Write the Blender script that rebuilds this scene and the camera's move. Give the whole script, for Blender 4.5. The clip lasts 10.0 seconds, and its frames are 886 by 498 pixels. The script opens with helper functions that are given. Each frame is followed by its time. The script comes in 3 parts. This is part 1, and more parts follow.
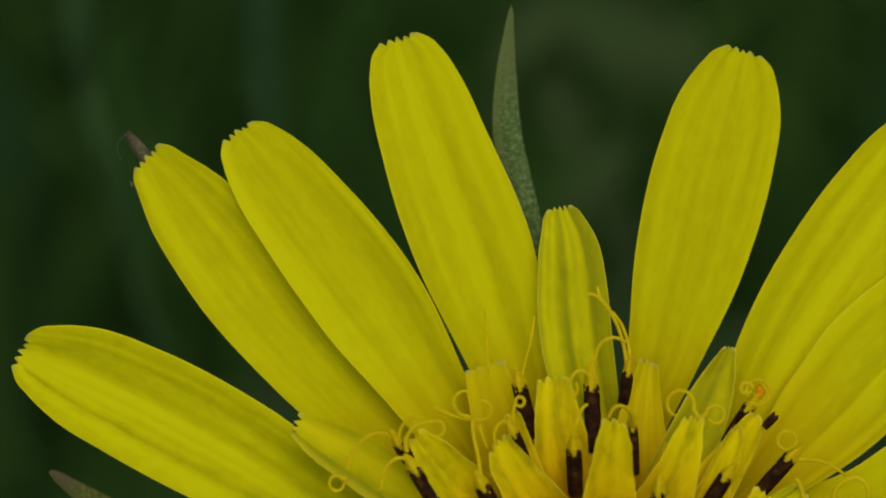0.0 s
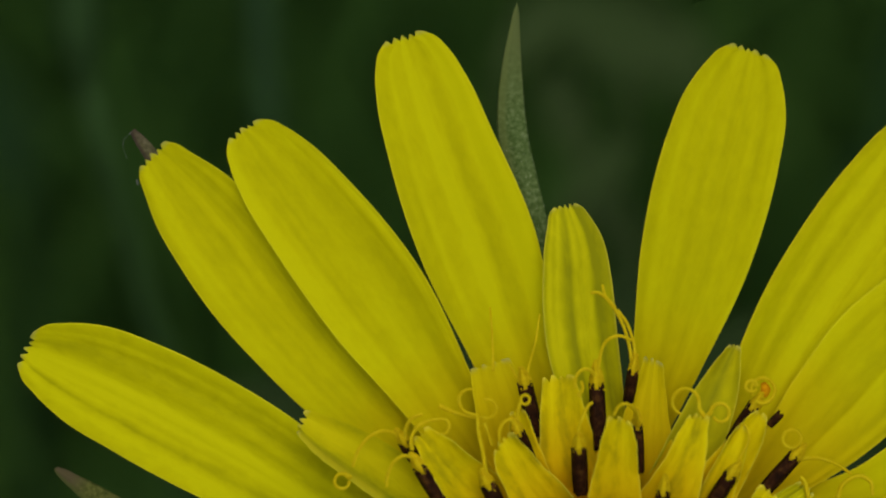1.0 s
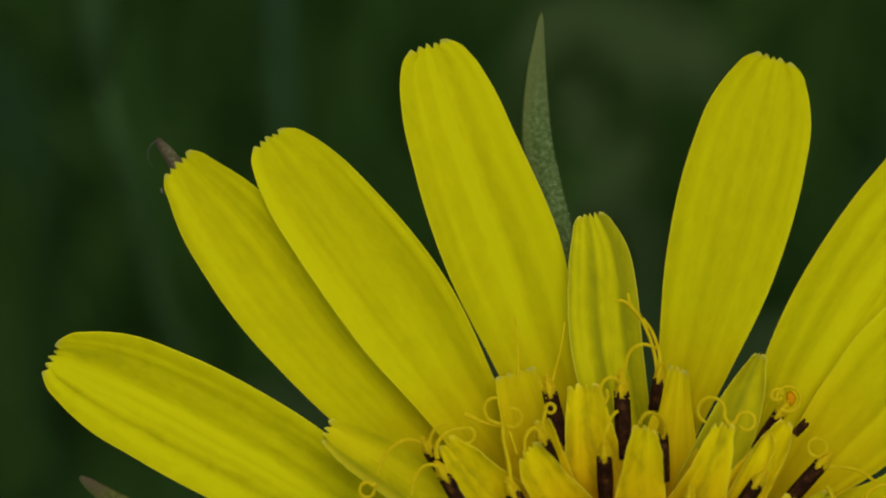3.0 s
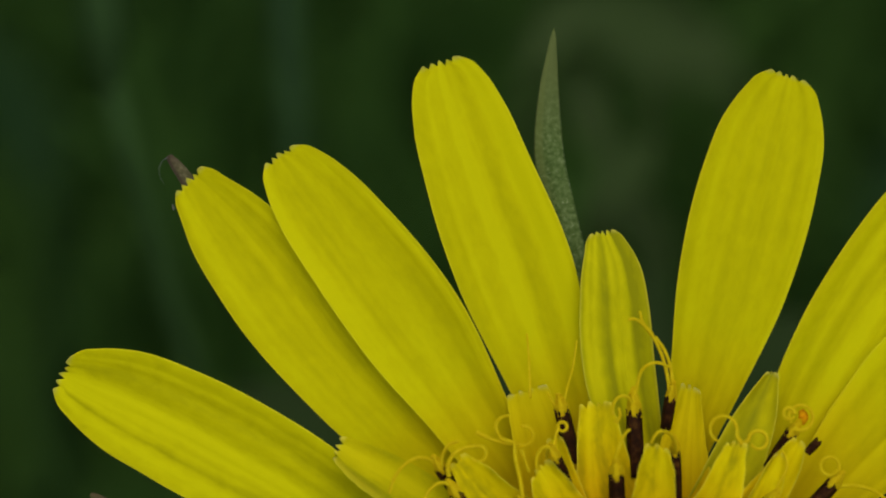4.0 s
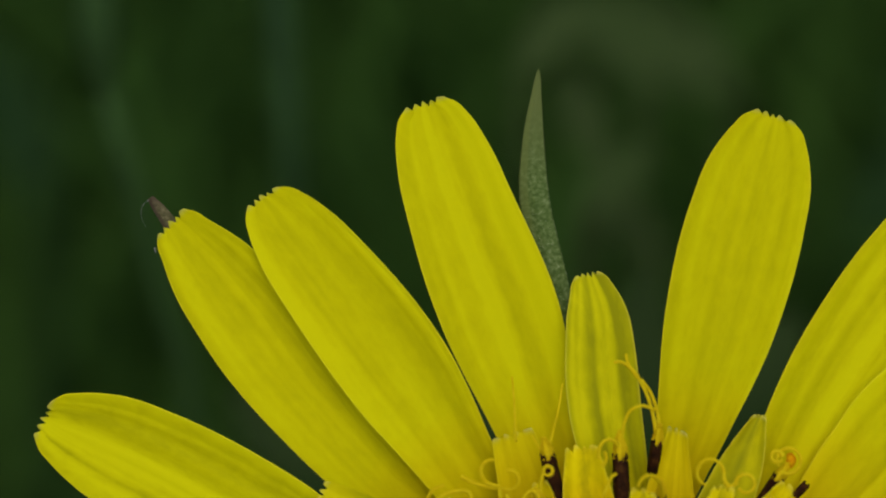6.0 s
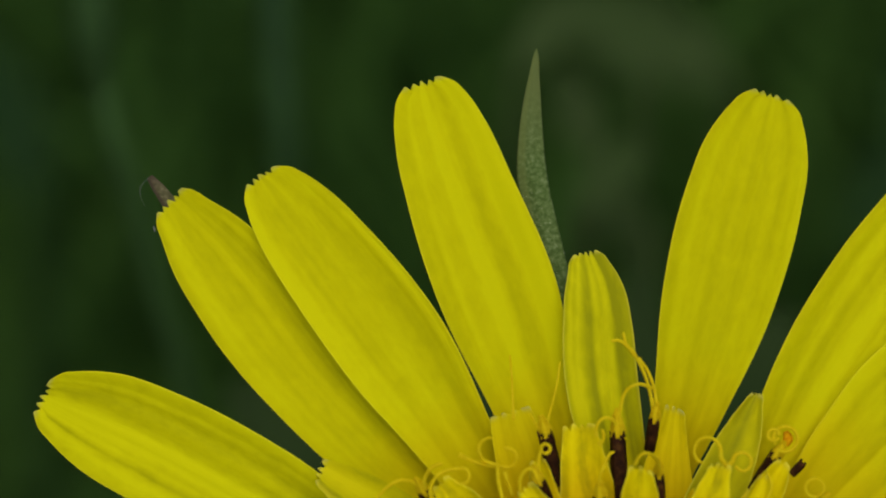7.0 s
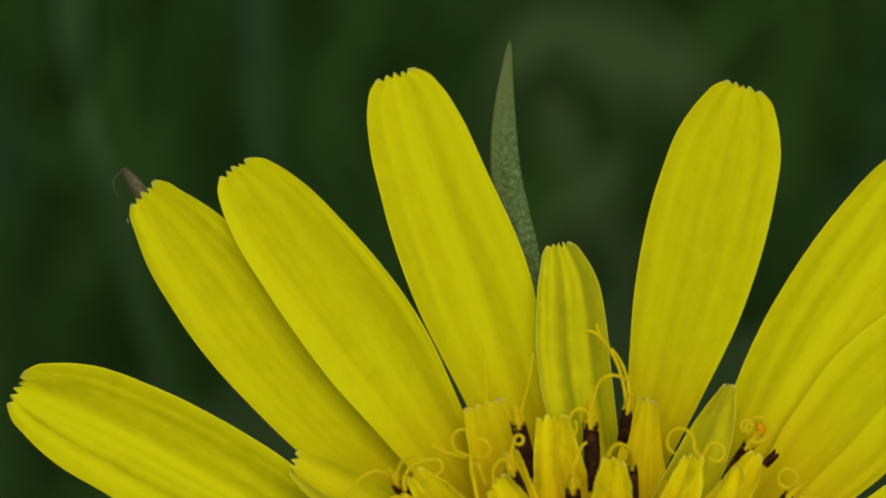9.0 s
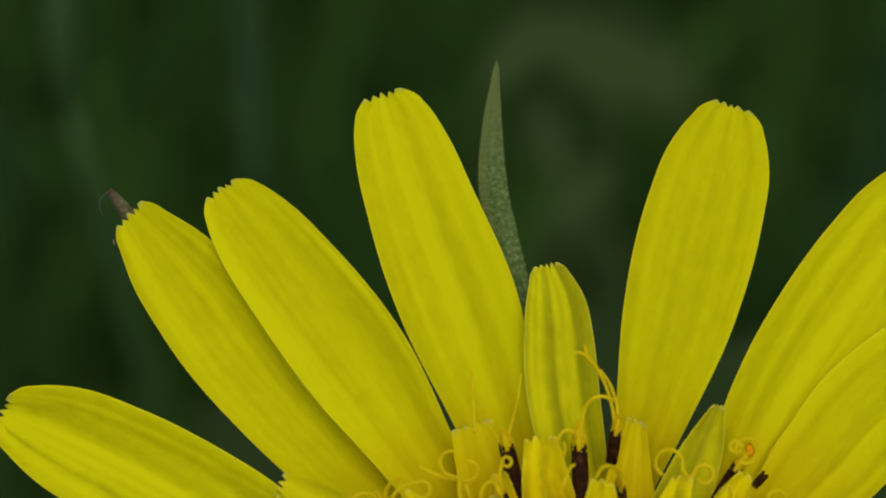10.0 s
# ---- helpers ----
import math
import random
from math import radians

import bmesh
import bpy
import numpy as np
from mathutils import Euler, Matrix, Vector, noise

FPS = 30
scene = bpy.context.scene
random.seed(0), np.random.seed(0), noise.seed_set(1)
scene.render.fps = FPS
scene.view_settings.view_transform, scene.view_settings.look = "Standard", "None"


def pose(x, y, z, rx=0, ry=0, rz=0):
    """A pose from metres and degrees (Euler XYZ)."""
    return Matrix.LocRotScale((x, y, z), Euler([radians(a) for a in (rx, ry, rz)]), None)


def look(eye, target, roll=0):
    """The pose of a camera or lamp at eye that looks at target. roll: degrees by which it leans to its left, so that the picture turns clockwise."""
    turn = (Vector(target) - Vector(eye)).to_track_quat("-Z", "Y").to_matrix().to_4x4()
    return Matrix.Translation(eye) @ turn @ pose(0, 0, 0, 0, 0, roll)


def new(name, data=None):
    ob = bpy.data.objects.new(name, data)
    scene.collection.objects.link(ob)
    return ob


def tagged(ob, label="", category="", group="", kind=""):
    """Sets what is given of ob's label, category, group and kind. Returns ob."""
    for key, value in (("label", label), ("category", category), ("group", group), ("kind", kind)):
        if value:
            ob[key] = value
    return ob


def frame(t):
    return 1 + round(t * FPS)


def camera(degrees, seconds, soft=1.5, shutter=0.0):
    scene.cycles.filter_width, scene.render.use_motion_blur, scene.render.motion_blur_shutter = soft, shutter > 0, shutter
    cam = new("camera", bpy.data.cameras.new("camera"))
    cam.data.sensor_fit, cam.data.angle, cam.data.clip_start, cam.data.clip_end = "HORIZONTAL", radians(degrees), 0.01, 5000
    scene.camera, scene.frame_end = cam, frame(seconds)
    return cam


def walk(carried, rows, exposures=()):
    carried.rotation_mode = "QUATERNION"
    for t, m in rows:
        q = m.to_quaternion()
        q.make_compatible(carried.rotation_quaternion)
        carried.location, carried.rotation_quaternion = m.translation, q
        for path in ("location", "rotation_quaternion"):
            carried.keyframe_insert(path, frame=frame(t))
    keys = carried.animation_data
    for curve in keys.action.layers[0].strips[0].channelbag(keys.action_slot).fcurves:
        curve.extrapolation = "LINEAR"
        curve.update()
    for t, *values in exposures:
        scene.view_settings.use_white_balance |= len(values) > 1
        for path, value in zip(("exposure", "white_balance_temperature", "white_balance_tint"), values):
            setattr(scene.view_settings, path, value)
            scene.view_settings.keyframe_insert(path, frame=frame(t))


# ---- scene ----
# A close view of a yellow meadow flower that sways in a light wind over dark grass.
# ---- camera ----
cam = camera(14.0, 10.0, soft=2.0)
cam.data.dof.use_dof = True
cam.data.dof.focus_distance = 0.1614
cam.data.dof.aperture_fstop = 38.0
walk(cam, [
    (0.0, pose(0.000000, -0.123333, 0.553489, 50.000, 0.000, 0.000)),
    (0.5, pose(0.000000, -0.123333, 0.553489, 50.000, 0.006, 0.007)),
    (1.0, pose(0.000000, -0.123333, 0.553489, 50.000, 0.012, 0.014)),
    (1.5, pose(0.000000, -0.123333, 0.553489, 50.000, 0.023, 0.027)),
    (2.0, pose(0.000000, -0.123333, 0.553489, 50.000, 0.058, 0.069)),
    (2.5, pose(0.000000, -0.123333, 0.553489, 50.000, 0.115, 0.137)),
    (3.0, pose(0.000000, -0.123333, 0.553489, 50.000, 0.179, 0.213)),
    (3.5, pose(0.000000, -0.123333, 0.553489, 50.000, 0.225, 0.268)),
    (4.0, pose(0.000000, -0.123333, 0.553489, 50.000, 0.265, 0.316)),
    (4.5, pose(0.000000, -0.123333, 0.553489, 50.011, 0.300, 0.357)),
    (5.0, pose(0.000000, -0.123333, 0.553489, 50.036, 0.254, 0.302)),
    (5.5, pose(0.000000, -0.123333, 0.553489, 50.045, 0.219, 0.261)),
    (6.0, pose(0.000000, -0.123333, 0.553489, 50.054, 0.202, 0.241)),
    (6.5, pose(0.000000, -0.123333, 0.553489, 50.045, 0.156, 0.186)),
    (7.0, pose(0.000000, -0.123333, 0.553489, 50.000, 0.156, 0.186)),
    (7.5, pose(0.000000, -0.123333, 0.553489, 50.027, 0.156, 0.186)),
    (8.0, pose(0.000000, -0.123333, 0.553489, 50.108, 0.092, 0.110)),
    (8.5, pose(0.000000, -0.123333, 0.553489, 50.135, 0.046, 0.055)),
    (9.0, pose(0.000000, -0.123333, 0.553489, 50.224, -0.040, -0.048)),
    (9.5, pose(0.000000, -0.123333, 0.553489, 50.287, -0.087, -0.103)),
    (10.0, pose(0.000000, -0.123333, 0.553489, 50.360, -0.156, -0.186)),
], [(0.0, -0.23), (1.0, -0.25), (2.0, -0.25), (4.0, -0.16), (5.0, -0.14), (6.5, -0.04), (7.0, -0.02), (7.5, 0.05), (8.5, 0.06), (10.0, -0.03)])

# ---- world, sun, exposure ----
SUN_ELEVATION, SUN_TURN = 60.5, 173.6
world = bpy.data.worlds.new("world")
scene.world = world
world.use_nodes = True
wn = world.node_tree.nodes
sky = wn.new("ShaderNodeTexSky")
sky.sky_type, sky.sun_disc = "NISHITA", False
sky.sun_elevation, sky.sun_rotation = radians(SUN_ELEVATION), radians(SUN_TURN)
sky.air_density, sky.dust_density = 1.0, 4.0
world.node_tree.links.new(sky.outputs[0], wn["Background"].inputs[0])
wn["Background"].inputs[1].default_value = 0.088
sun_data = bpy.data.lights.new("sun", "SUN")
sun_data.energy, sun_data.angle, sun_data.color = 1.45, radians(60), (1.0, 0.96, 0.9)
sun = new("sun", sun_data)
sun.matrix_world = look((0.15, -1.35, 2.4), (0, 0, 0))


# ---- materials ----
def material(name, rough=0.6, spec=0.3):
    m = bpy.data.materials.new(name)
    m.use_nodes = True
    nt = m.node_tree
    b = nt.nodes["Principled BSDF"]
    b.inputs["Roughness"].default_value = rough
    b.inputs["Specular IOR Level"].default_value = spec
    return m, nt, b


def node(nt, kind, **values):
    n = nt.nodes.new(kind)
    for key, value in values.items():
        n.inputs[key].default_value = value
    return n


def ramp(nt, source, stops):
    r = nt.nodes.new("ShaderNodeValToRGB")
    e = r.color_ramp.elements
    while len(e) < len(stops):
        e.new(0.5)
    for i, (at, c) in enumerate(stops):
        e[i].position, e[i].color = at, (*c, 1)
    nt.links.new(source, r.inputs[0])
    return r


def streaks(nt, across, along, detail=3.0, bend=0.0, form=False):
    """Noise drawn out along a petal: by its UV in millimetres, or (form) by its share of the width, so that the bands draw together at the ends."""
    uv = nt.nodes.new("ShaderNodeTexCoord")
    place = uv.outputs["UV"]
    if form:
        share = nt.nodes.new("ShaderNodeUVMap")
        share.uv_map = "across"
        a, b = nt.nodes.new("ShaderNodeSeparateXYZ"), nt.nodes.new("ShaderNodeSeparateXYZ")
        both = nt.nodes.new("ShaderNodeCombineXYZ")
        nt.links.new(share.outputs[0], a.inputs[0])
        nt.links.new(place, b.inputs[0])
        nt.links.new(a.outputs["X"], both.inputs["X"])
        nt.links.new(b.outputs["Y"], both.inputs["Y"])
        place = both.outputs[0]
    mp = nt.nodes.new("ShaderNodeMapping")
    mp.inputs["Scale"].default_value = (across, along, 1)
    info = nt.nodes.new("ShaderNodeObjectInfo")
    off = nt.nodes.new("ShaderNodeCombineXYZ")
    mul = nt.nodes.new("ShaderNodeMath")
    mul.operation = "MULTIPLY"
    mul.inputs[1].default_value = 90.0
    nt.links.new(info.outputs["Random"], mul.inputs[0])
    nt.links.new(mul.outputs[0], off.inputs[2])
    nt.links.new(mul.outputs[0], off.inputs[0])
    nt.links.new(place, mp.inputs[0])
    nt.links.new(off.outputs[0], mp.inputs["Location"])
    n = node(nt, "ShaderNodeTexNoise", Scale=1.0, Detail=detail, Roughness=0.55, Distortion=bend)
    nt.links.new(mp.outputs[0], n.inputs[0])
    return n.outputs[0]


def thin(m, nt, b, colour, share):
    """Lets some of the light through, as a petal or a blade does."""
    t = nt.nodes.new("ShaderNodeBsdfTranslucent")
    mix = nt.nodes.new("ShaderNodeMixShader")
    mix.inputs[0].default_value = share
    nt.links.new(colour, t.inputs[0])
    nt.links.new(b.outputs[0], mix.inputs[1])
    nt.links.new(t.outputs[0], mix.inputs[2])
    nt.links.new(mix.outputs[0], nt.nodes["Material Output"].inputs[0])


def bump(nt, b, source, strength, distance):
    n = node(nt, "ShaderNodeBump", Strength=strength, Distance=distance)
    nt.links.new(source, n.inputs["Height"])
    nt.links.new(n.outputs[0], b.inputs["Normal"])


def petal_material(name, low, mid, high, gold, base_mm, share=0.36, margin=0.18, crinkle=0.2, brim=0.955, grain=0.24, tip=(0.50, 0.50, 0.16), bands=2.6, left_only=False):
    """Streaked petal: gold at its foot, greyish at its teeth, paler along its margin, where rim light is put into the
    colour. The second UV map holds -1 to 1 across, and the teeth.
    """
    m, nt, b = material(name, 0.75, 0.05)
    broad = streaks(nt, bands, 0.03, 1.3, 0.1, True)
    fine = streaks(nt, 2.2, 0.9, 4.0, 0.3)
    mix = nt.nodes.new("ShaderNodeMath")
    mix.operation = "MULTIPLY_ADD"
    mix.inputs[1].default_value = grain
    nt.links.new(fine, mix.inputs[0])
    sub = nt.nodes.new("ShaderNodeMath")
    sub.operation = "MULTIPLY"
    sub.inputs[1].default_value = 1.0 - grain
    nt.links.new(broad, sub.inputs[0])
    nt.links.new(sub.outputs[0], mix.inputs[2])
    c = ramp(nt, mix.outputs[0], [(0.34, low), (0.48, mid), (0.60, high)])
    co = nt.nodes.new("ShaderNodeTexCoord")
    xyz = nt.nodes.new("ShaderNodeSeparateXYZ")
    nt.links.new(co.outputs["UV"], xyz.inputs[0])
    span = nt.nodes.new("ShaderNodeMapRange")
    span.inputs["From Min"].default_value, span.inputs["From Max"].default_value = base_mm, 0.35 * base_mm
    nt.links.new(xyz.outputs["Y"], span.inputs["Value"])
    foot = nt.nodes.new("ShaderNodeMix")
    foot.data_type = "RGBA"
    foot.blend_type = "MULTIPLY"
    nt.links.new(span.outputs[0], foot.inputs[0])
    nt.links.new(c.outputs[0], foot.inputs[6])
    foot.inputs[7].default_value = (*gold, 1)
    colour = foot.outputs[2]
    if margin:
        edge = nt.nodes.new("ShaderNodeUVMap")
        edge.uv_map = "across"
        ex = nt.nodes.new("ShaderNodeSeparateXYZ")
        nt.links.new(edge.outputs[0], ex.inputs[0])
        ab = nt.nodes.new("ShaderNodeMath")
        ab.operation = "MULTIPLY" if left_only else "ABSOLUTE"
        ab.inputs[1].default_value = -1.0
        nt.links.new(ex.outputs["X"], ab.inputs[0])
        er = nt.nodes.new("ShaderNodeMapRange")
        er.inputs["From Min"].default_value, er.inputs["From Max"].default_value = brim, 0.99
        er.inputs["To Max"].default_value = margin
        nt.links.new(ab.outputs[0], er.inputs["Value"])
        # pale colour along the edge, painted for the light that thin rims catch
        rim = nt.nodes.new("ShaderNodeMix")
        rim.data_type = "RGBA"
        nt.links.new(er.outputs[0], rim.inputs[0])
        nt.links.new(colour, rim.inputs[6])
        rim.inputs[7].default_value = (0.83, 0.77, 0.06, 1)
        tooth = nt.nodes.new("ShaderNodeMath")
        tooth.operation = "MULTIPLY"
        tooth.inputs[1].default_value = 0.7
        nt.links.new(ex.outputs["Y"], tooth.inputs[0])
        point = nt.nodes.new("ShaderNodeMix")
        point.data_type = "RGBA"
        nt.links.new(tooth.outputs[0], point.inputs[0])
        nt.links.new(rim.outputs[2], point.inputs[6])
        point.inputs[7].default_value = (*tip, 1)
        colour = point.outputs[2]
    nt.links.new(colour, b.inputs["Base Color"])
    wrinkle = streaks(nt, 3.4 * bands, 0.3, 3.0, 0.2, True)
    both = nt.nodes.new("ShaderNodeMath")
    both.operation = "MULTIPLY_ADD"
    both.inputs[1].default_value = crinkle * 5
    nt.links.new(fine, both.inputs[0])
    nt.links.new(wrinkle, both.inputs[2])
    bump(nt, b, both.outputs[0], 0.35, 0.00007)
    thin(m, nt, b, colour, share)
    return m


def noise_material(name, stops, scale, rough=0.7, spec=0.25, share=0.0, relief=0.0):
    m, nt, b = material(name, rough, spec)
    co = nt.nodes.new("ShaderNodeTexCoord")
    n = node(nt, "ShaderNodeTexNoise", Scale=scale, Detail=4.0, Roughness=0.6)
    nt.links.new(co.outputs["Object"], n.inputs[0])
    c = ramp(nt, n.outputs[0], stops)
    nt.links.new(c.outputs[0], b.inputs["Base Color"])
    if relief:
        bump(nt, b, n.outputs[0], 0.5, relief)
    if share:
        thin(m, nt, b, c.outputs[0], share)
    return m


def bract_material(name, low, mid, high, tip, start, end, margin):
    """Downy green that turns to the tip's colour between two lengths (millimetres along the bract)."""
    m, nt, b = material(name, 0.85, 0.03)
    co = nt.nodes.new("ShaderNodeTexCoord")
    n = node(nt, "ShaderNodeTexNoise", Scale=5200.0, Detail=3.0, Roughness=0.65)
    nt.links.new(co.outputs["Object"], n.inputs[0])
    c = ramp(nt, n.outputs[0], [(0.34, low), (0.52, mid), (0.68, high)])
    xyz = nt.nodes.new("ShaderNodeSeparateXYZ")
    nt.links.new(co.outputs["UV"], xyz.inputs[0])
    span = node(nt, "ShaderNodeMapRange")
    span.inputs["From Min"].default_value, span.inputs["From Max"].default_value = start, end
    nt.links.new(xyz.outputs["Y"], span.inputs["Value"])
    mix = nt.nodes.new("ShaderNodeMix")
    mix.data_type = "RGBA"
    nt.links.new(span.outputs[0], mix.inputs[0])
    nt.links.new(c.outputs[0], mix.inputs[6])
    mix.inputs[7].default_value = (*tip, 1)
    edge = nt.nodes.new("ShaderNodeUVMap")
    edge.uv_map = "across"
    ex = nt.nodes.new("ShaderNodeSeparateXYZ")
    nt.links.new(edge.outputs[0], ex.inputs[0])
    er = nt.nodes.new("ShaderNodeMapRange")
    er.inputs["From Min"].default_value, er.inputs["From Max"].default_value = -0.25, -0.45
    er.inputs["To Max"].default_value = 0.6
    nt.links.new(ex.outputs["X"], er.inputs["Value"])
    rim = nt.nodes.new("ShaderNodeMix")
    rim.data_type = "RGBA"
    nt.links.new(er.outputs[0], rim.inputs[0])
    nt.links.new(mix.outputs[2], rim.inputs[6])
    rim.inputs[7].default_value = (*margin, 1)
    nt.links.new(rim.outputs[2], b.inputs["Base Color"])
    bump(nt, b, n.outputs[0], 0.5, 0.00006)
    thin(m, nt, b, rim.outputs[2], 0.12)
    return m


YELLOW = petal_material("petal_yellow", (0.59, 0.565, 0.001), (0.695, 0.665, 0.001), (0.76, 0.742, 0.002), (1.0, 0.74, 1.0), 12.5)
STREAKED = petal_material("petal_streaked_yellow", (0.49, 0.475, 0.001), (0.67, 0.645, 0.001), (0.76, 0.742, 0.002), (1.0, 0.74, 1.0), 12.5)
PALE = petal_material("petal_green_yellow", (0.38, 0.38, 0.005), (0.56, 0.545, 0.002), (0.72, 0.69, 0.004), (1.0, 0.82, 1.0), 7.0, 0.3, 0.5, 0.4, 0.93, 0.25, (0.80, 0.74, 0.12), 2.6)
OLIVE_YELLOW = petal_material("petal_olive_yellow", (0.22, 0.24, 0.010), (0.46, 0.445, 0.006), (0.74, 0.69, 0.004), (1.0, 0.86, 1.0), 5.0, 0.35, 0.6, 0.4, 0.93, 0.15, (0.80, 0.75, 0.16), 1.0)
GOLD = petal_material("petal_golden", (0.55, 0.48, 0.004), (0.82, 0.71, 0.001), (0.90, 0.80, 0.003), (1.0, 0.71, 1.0), 8.0, 0.40, 0.55, 0.7, 0.93, 0.40, (0.85, 0.77, 0.09), 1.4)
# ROLLED: paler towards its left, painting in the light on the rolled-in margin
ROLLED = petal_material("petal_rolled", (0.36, 0.37, 0.006), (0.66, 0.61, 0.002), (0.78, 0.72, 0.004), (1.0, 0.80, 1.0), 7.0, 0.4, 0.42, 0.5, 0.50, 0.2, (0.84, 0.78, 0.14), 1.5, True)
STYLE = noise_material("style_yellow", [(0.3, (0.76, 0.61, 0.004)), (0.7, (0.86, 0.74, 0.015))], 2500, 0.75, 0.04, 0.45)
POLLEN = noise_material("pollen", [(0.35, (0.70, 0.51, 0.003)), (0.7, (0.79, 0.64, 0.01))], 6000, 0.9, 0.04, 0.3, 0.00005)
ORANGE = noise_material("orange_pollen", [(0.35, (0.55, 0.22, 0.002)), (0.7, (0.70, 0.38, 0.003))], 5000, 0.9, 0.02, 0.0, 0.00005)
ANTHER = noise_material("anther_brown", [(0.36, (0.011, 0.004, 0.001)), (0.56, (0.032, 0.011, 0.003)), (0.76, (0.11, 0.050, 0.007))], 2600, 0.7, 0.06, 0.0, 0.00003)
BRACT = noise_material("bract_green", [(0.3, (0.07, 0.12, 0.05)), (0.55, (0.12, 0.18, 0.085)), (0.75, (0.22, 0.28, 0.17))], 2600, 0.75, 0.2, 0.1, 0.00006)
LEAFY = bract_material("bract_downy_green", (0.062, 0.106, 0.024), (0.098, 0.152, 0.042), (0.18, 0.24, 0.098), (0.118, 0.152, 0.045), 20.0, 23.8, (0.14, 0.178, 0.05))
PURPLE = bract_material("bract_purple", (0.072, 0.072, 0.032), (0.118, 0.110, 0.052), (0.18, 0.16, 0.09), (0.062, 0.038, 0.030), 27.4, 28.6, (0.064, 0.044, 0.034))
DRY = bract_material("bract_dry", (0.070, 0.088, 0.018), (0.110, 0.124, 0.028), (0.17, 0.175, 0.045), (0.105, 0.088, 0.042), 23.9, 24.8, (0.095, 0.12, 0.028))
STEM = noise_material("stem_green", [(0.3, (0.06, 0.11, 0.04)), (0.7, (0.10, 0.16, 0.06))], 300, 0.6, 0.3)
SILK = noise_material("silk", [(0.3, (0.32, 0.36, 0.23)), (0.7, (0.46, 0.48, 0.34))], 900, 0.5, 0.3)
THREAD = noise_material("spider_thread", [(0.3, (0.16, 0.16, 0.15)), (0.7, (0.24, 0.24, 0.22))], 900, 0.6, 0.2)
GRASS = noise_material("grass", [(0.3, (0.029, 0.078, 0.013)), (0.6, (0.051, 0.116, 0.020)), (0.8, (0.075, 0.137, 0.027))], 7, 0.8, 0.06, 0.2)
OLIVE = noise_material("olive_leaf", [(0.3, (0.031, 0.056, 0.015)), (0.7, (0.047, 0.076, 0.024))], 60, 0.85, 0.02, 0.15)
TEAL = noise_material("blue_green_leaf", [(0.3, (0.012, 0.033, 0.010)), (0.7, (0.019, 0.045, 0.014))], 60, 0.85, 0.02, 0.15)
SAGE = noise_material("sage_stem", [(0.3, (0.017, 0.042, 0.015)), (0.7, (0.025, 0.056, 0.021))], 40, 0.8, 0.02)
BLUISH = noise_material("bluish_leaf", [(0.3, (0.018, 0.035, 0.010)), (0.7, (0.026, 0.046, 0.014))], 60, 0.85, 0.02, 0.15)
STRAW = noise_material("pale_stem", [(0.3, (0.027, 0.062, 0.018)), (0.7, (0.038, 0.080, 0.025))], 40, 0.8, 0.02)
SOIL = noise_material("meadow_soil", [(0.3, (0.023, 0.044, 0.009)), (0.7, (0.046, 0.073, 0.017))], 9, 0.95, 0.03, 0.0, 0.004)


# ---- building ----
MM = 0.001


def mesh_of(name, verts, faces, uvs=None, across=None):
    me = bpy.data.meshes.new(name)
    me.from_pydata([tuple(v) for v in verts], [], faces)
    if uvs is not None:
        layer = me.uv_layers.new(name="UVMap")
        for loop in me.loops:
            layer.data[loop.index].uv = uvs[loop.vertex_index]
        second = me.uv_layers.new(name="across")
        for loop in me.loops:
            second.data[loop.index].uv = across[loop.vertex_index]
        me.uv_layers["UVMap"].active_render = True
        me.uv_layers.active = me.uv_layers["UVMap"]
    me.polygons.foreach_set("use_smooth", [True] * len(me.polygons))
    me.update()
    return me


def part(name, me, mat, parent, label=""):
    ob = new(name, me)
    me.materials.append(mat)
    ob.parent = parent
    return tagged(ob, label)


def glide(points, n):
    """n points along a smooth curve through the given ones, evenly spaced."""
    p = np.array(points, float)
    ext = np.vstack([2 * p[0] - p[1], p, 2 * p[-1] - p[-2]])
    out = []
    for i in range(len(p) - 1):
        a, b, c, d = ext[i:i + 4]
        for s in np.linspace(0, 1, 24, endpoint=False):
            out.append(0.5 * (2 * b + (c - a) * s + (2 * a - 5 * b + 4 * c - d) * s * s + (3 * b - a - 3 * c + d) * s ** 3))
    out.append(p[-1])
    out = np.array(out)
    run = np.concatenate([[0], np.cumsum(np.linalg.norm(np.diff(out, axis=0), axis=1))])
    at = np.linspace(0, run[-1], n)
    return np.stack([np.interp(at, run, out[:, j]) for j in range(3)], 1)


STATIONS = np.array([0, 0.2, 0.4, 0.6, 0.8, 0.9, 0.96, 0.985, 1.0])


def smooth_interp(s, xs, ys):
    """A smooth curve through stations (cubic Hermite, flat where it turns)."""
    xs, ys = np.array(xs, float), np.array(ys, float)
    g = np.gradient(ys, xs)
    i = np.clip(np.searchsorted(xs, s) - 1, 0, len(xs) - 2)
    h = xs[i + 1] - xs[i]
    u = (s - xs[i]) / h
    return ((2 * u ** 3 - 3 * u ** 2 + 1) * ys[i] + (u ** 3 - 2 * u ** 2 + u) * h * g[i]
            + (-2 * u ** 3 + 3 * u ** 2) * ys[i + 1] + (u ** 3 - u ** 2) * h * g[i + 1])


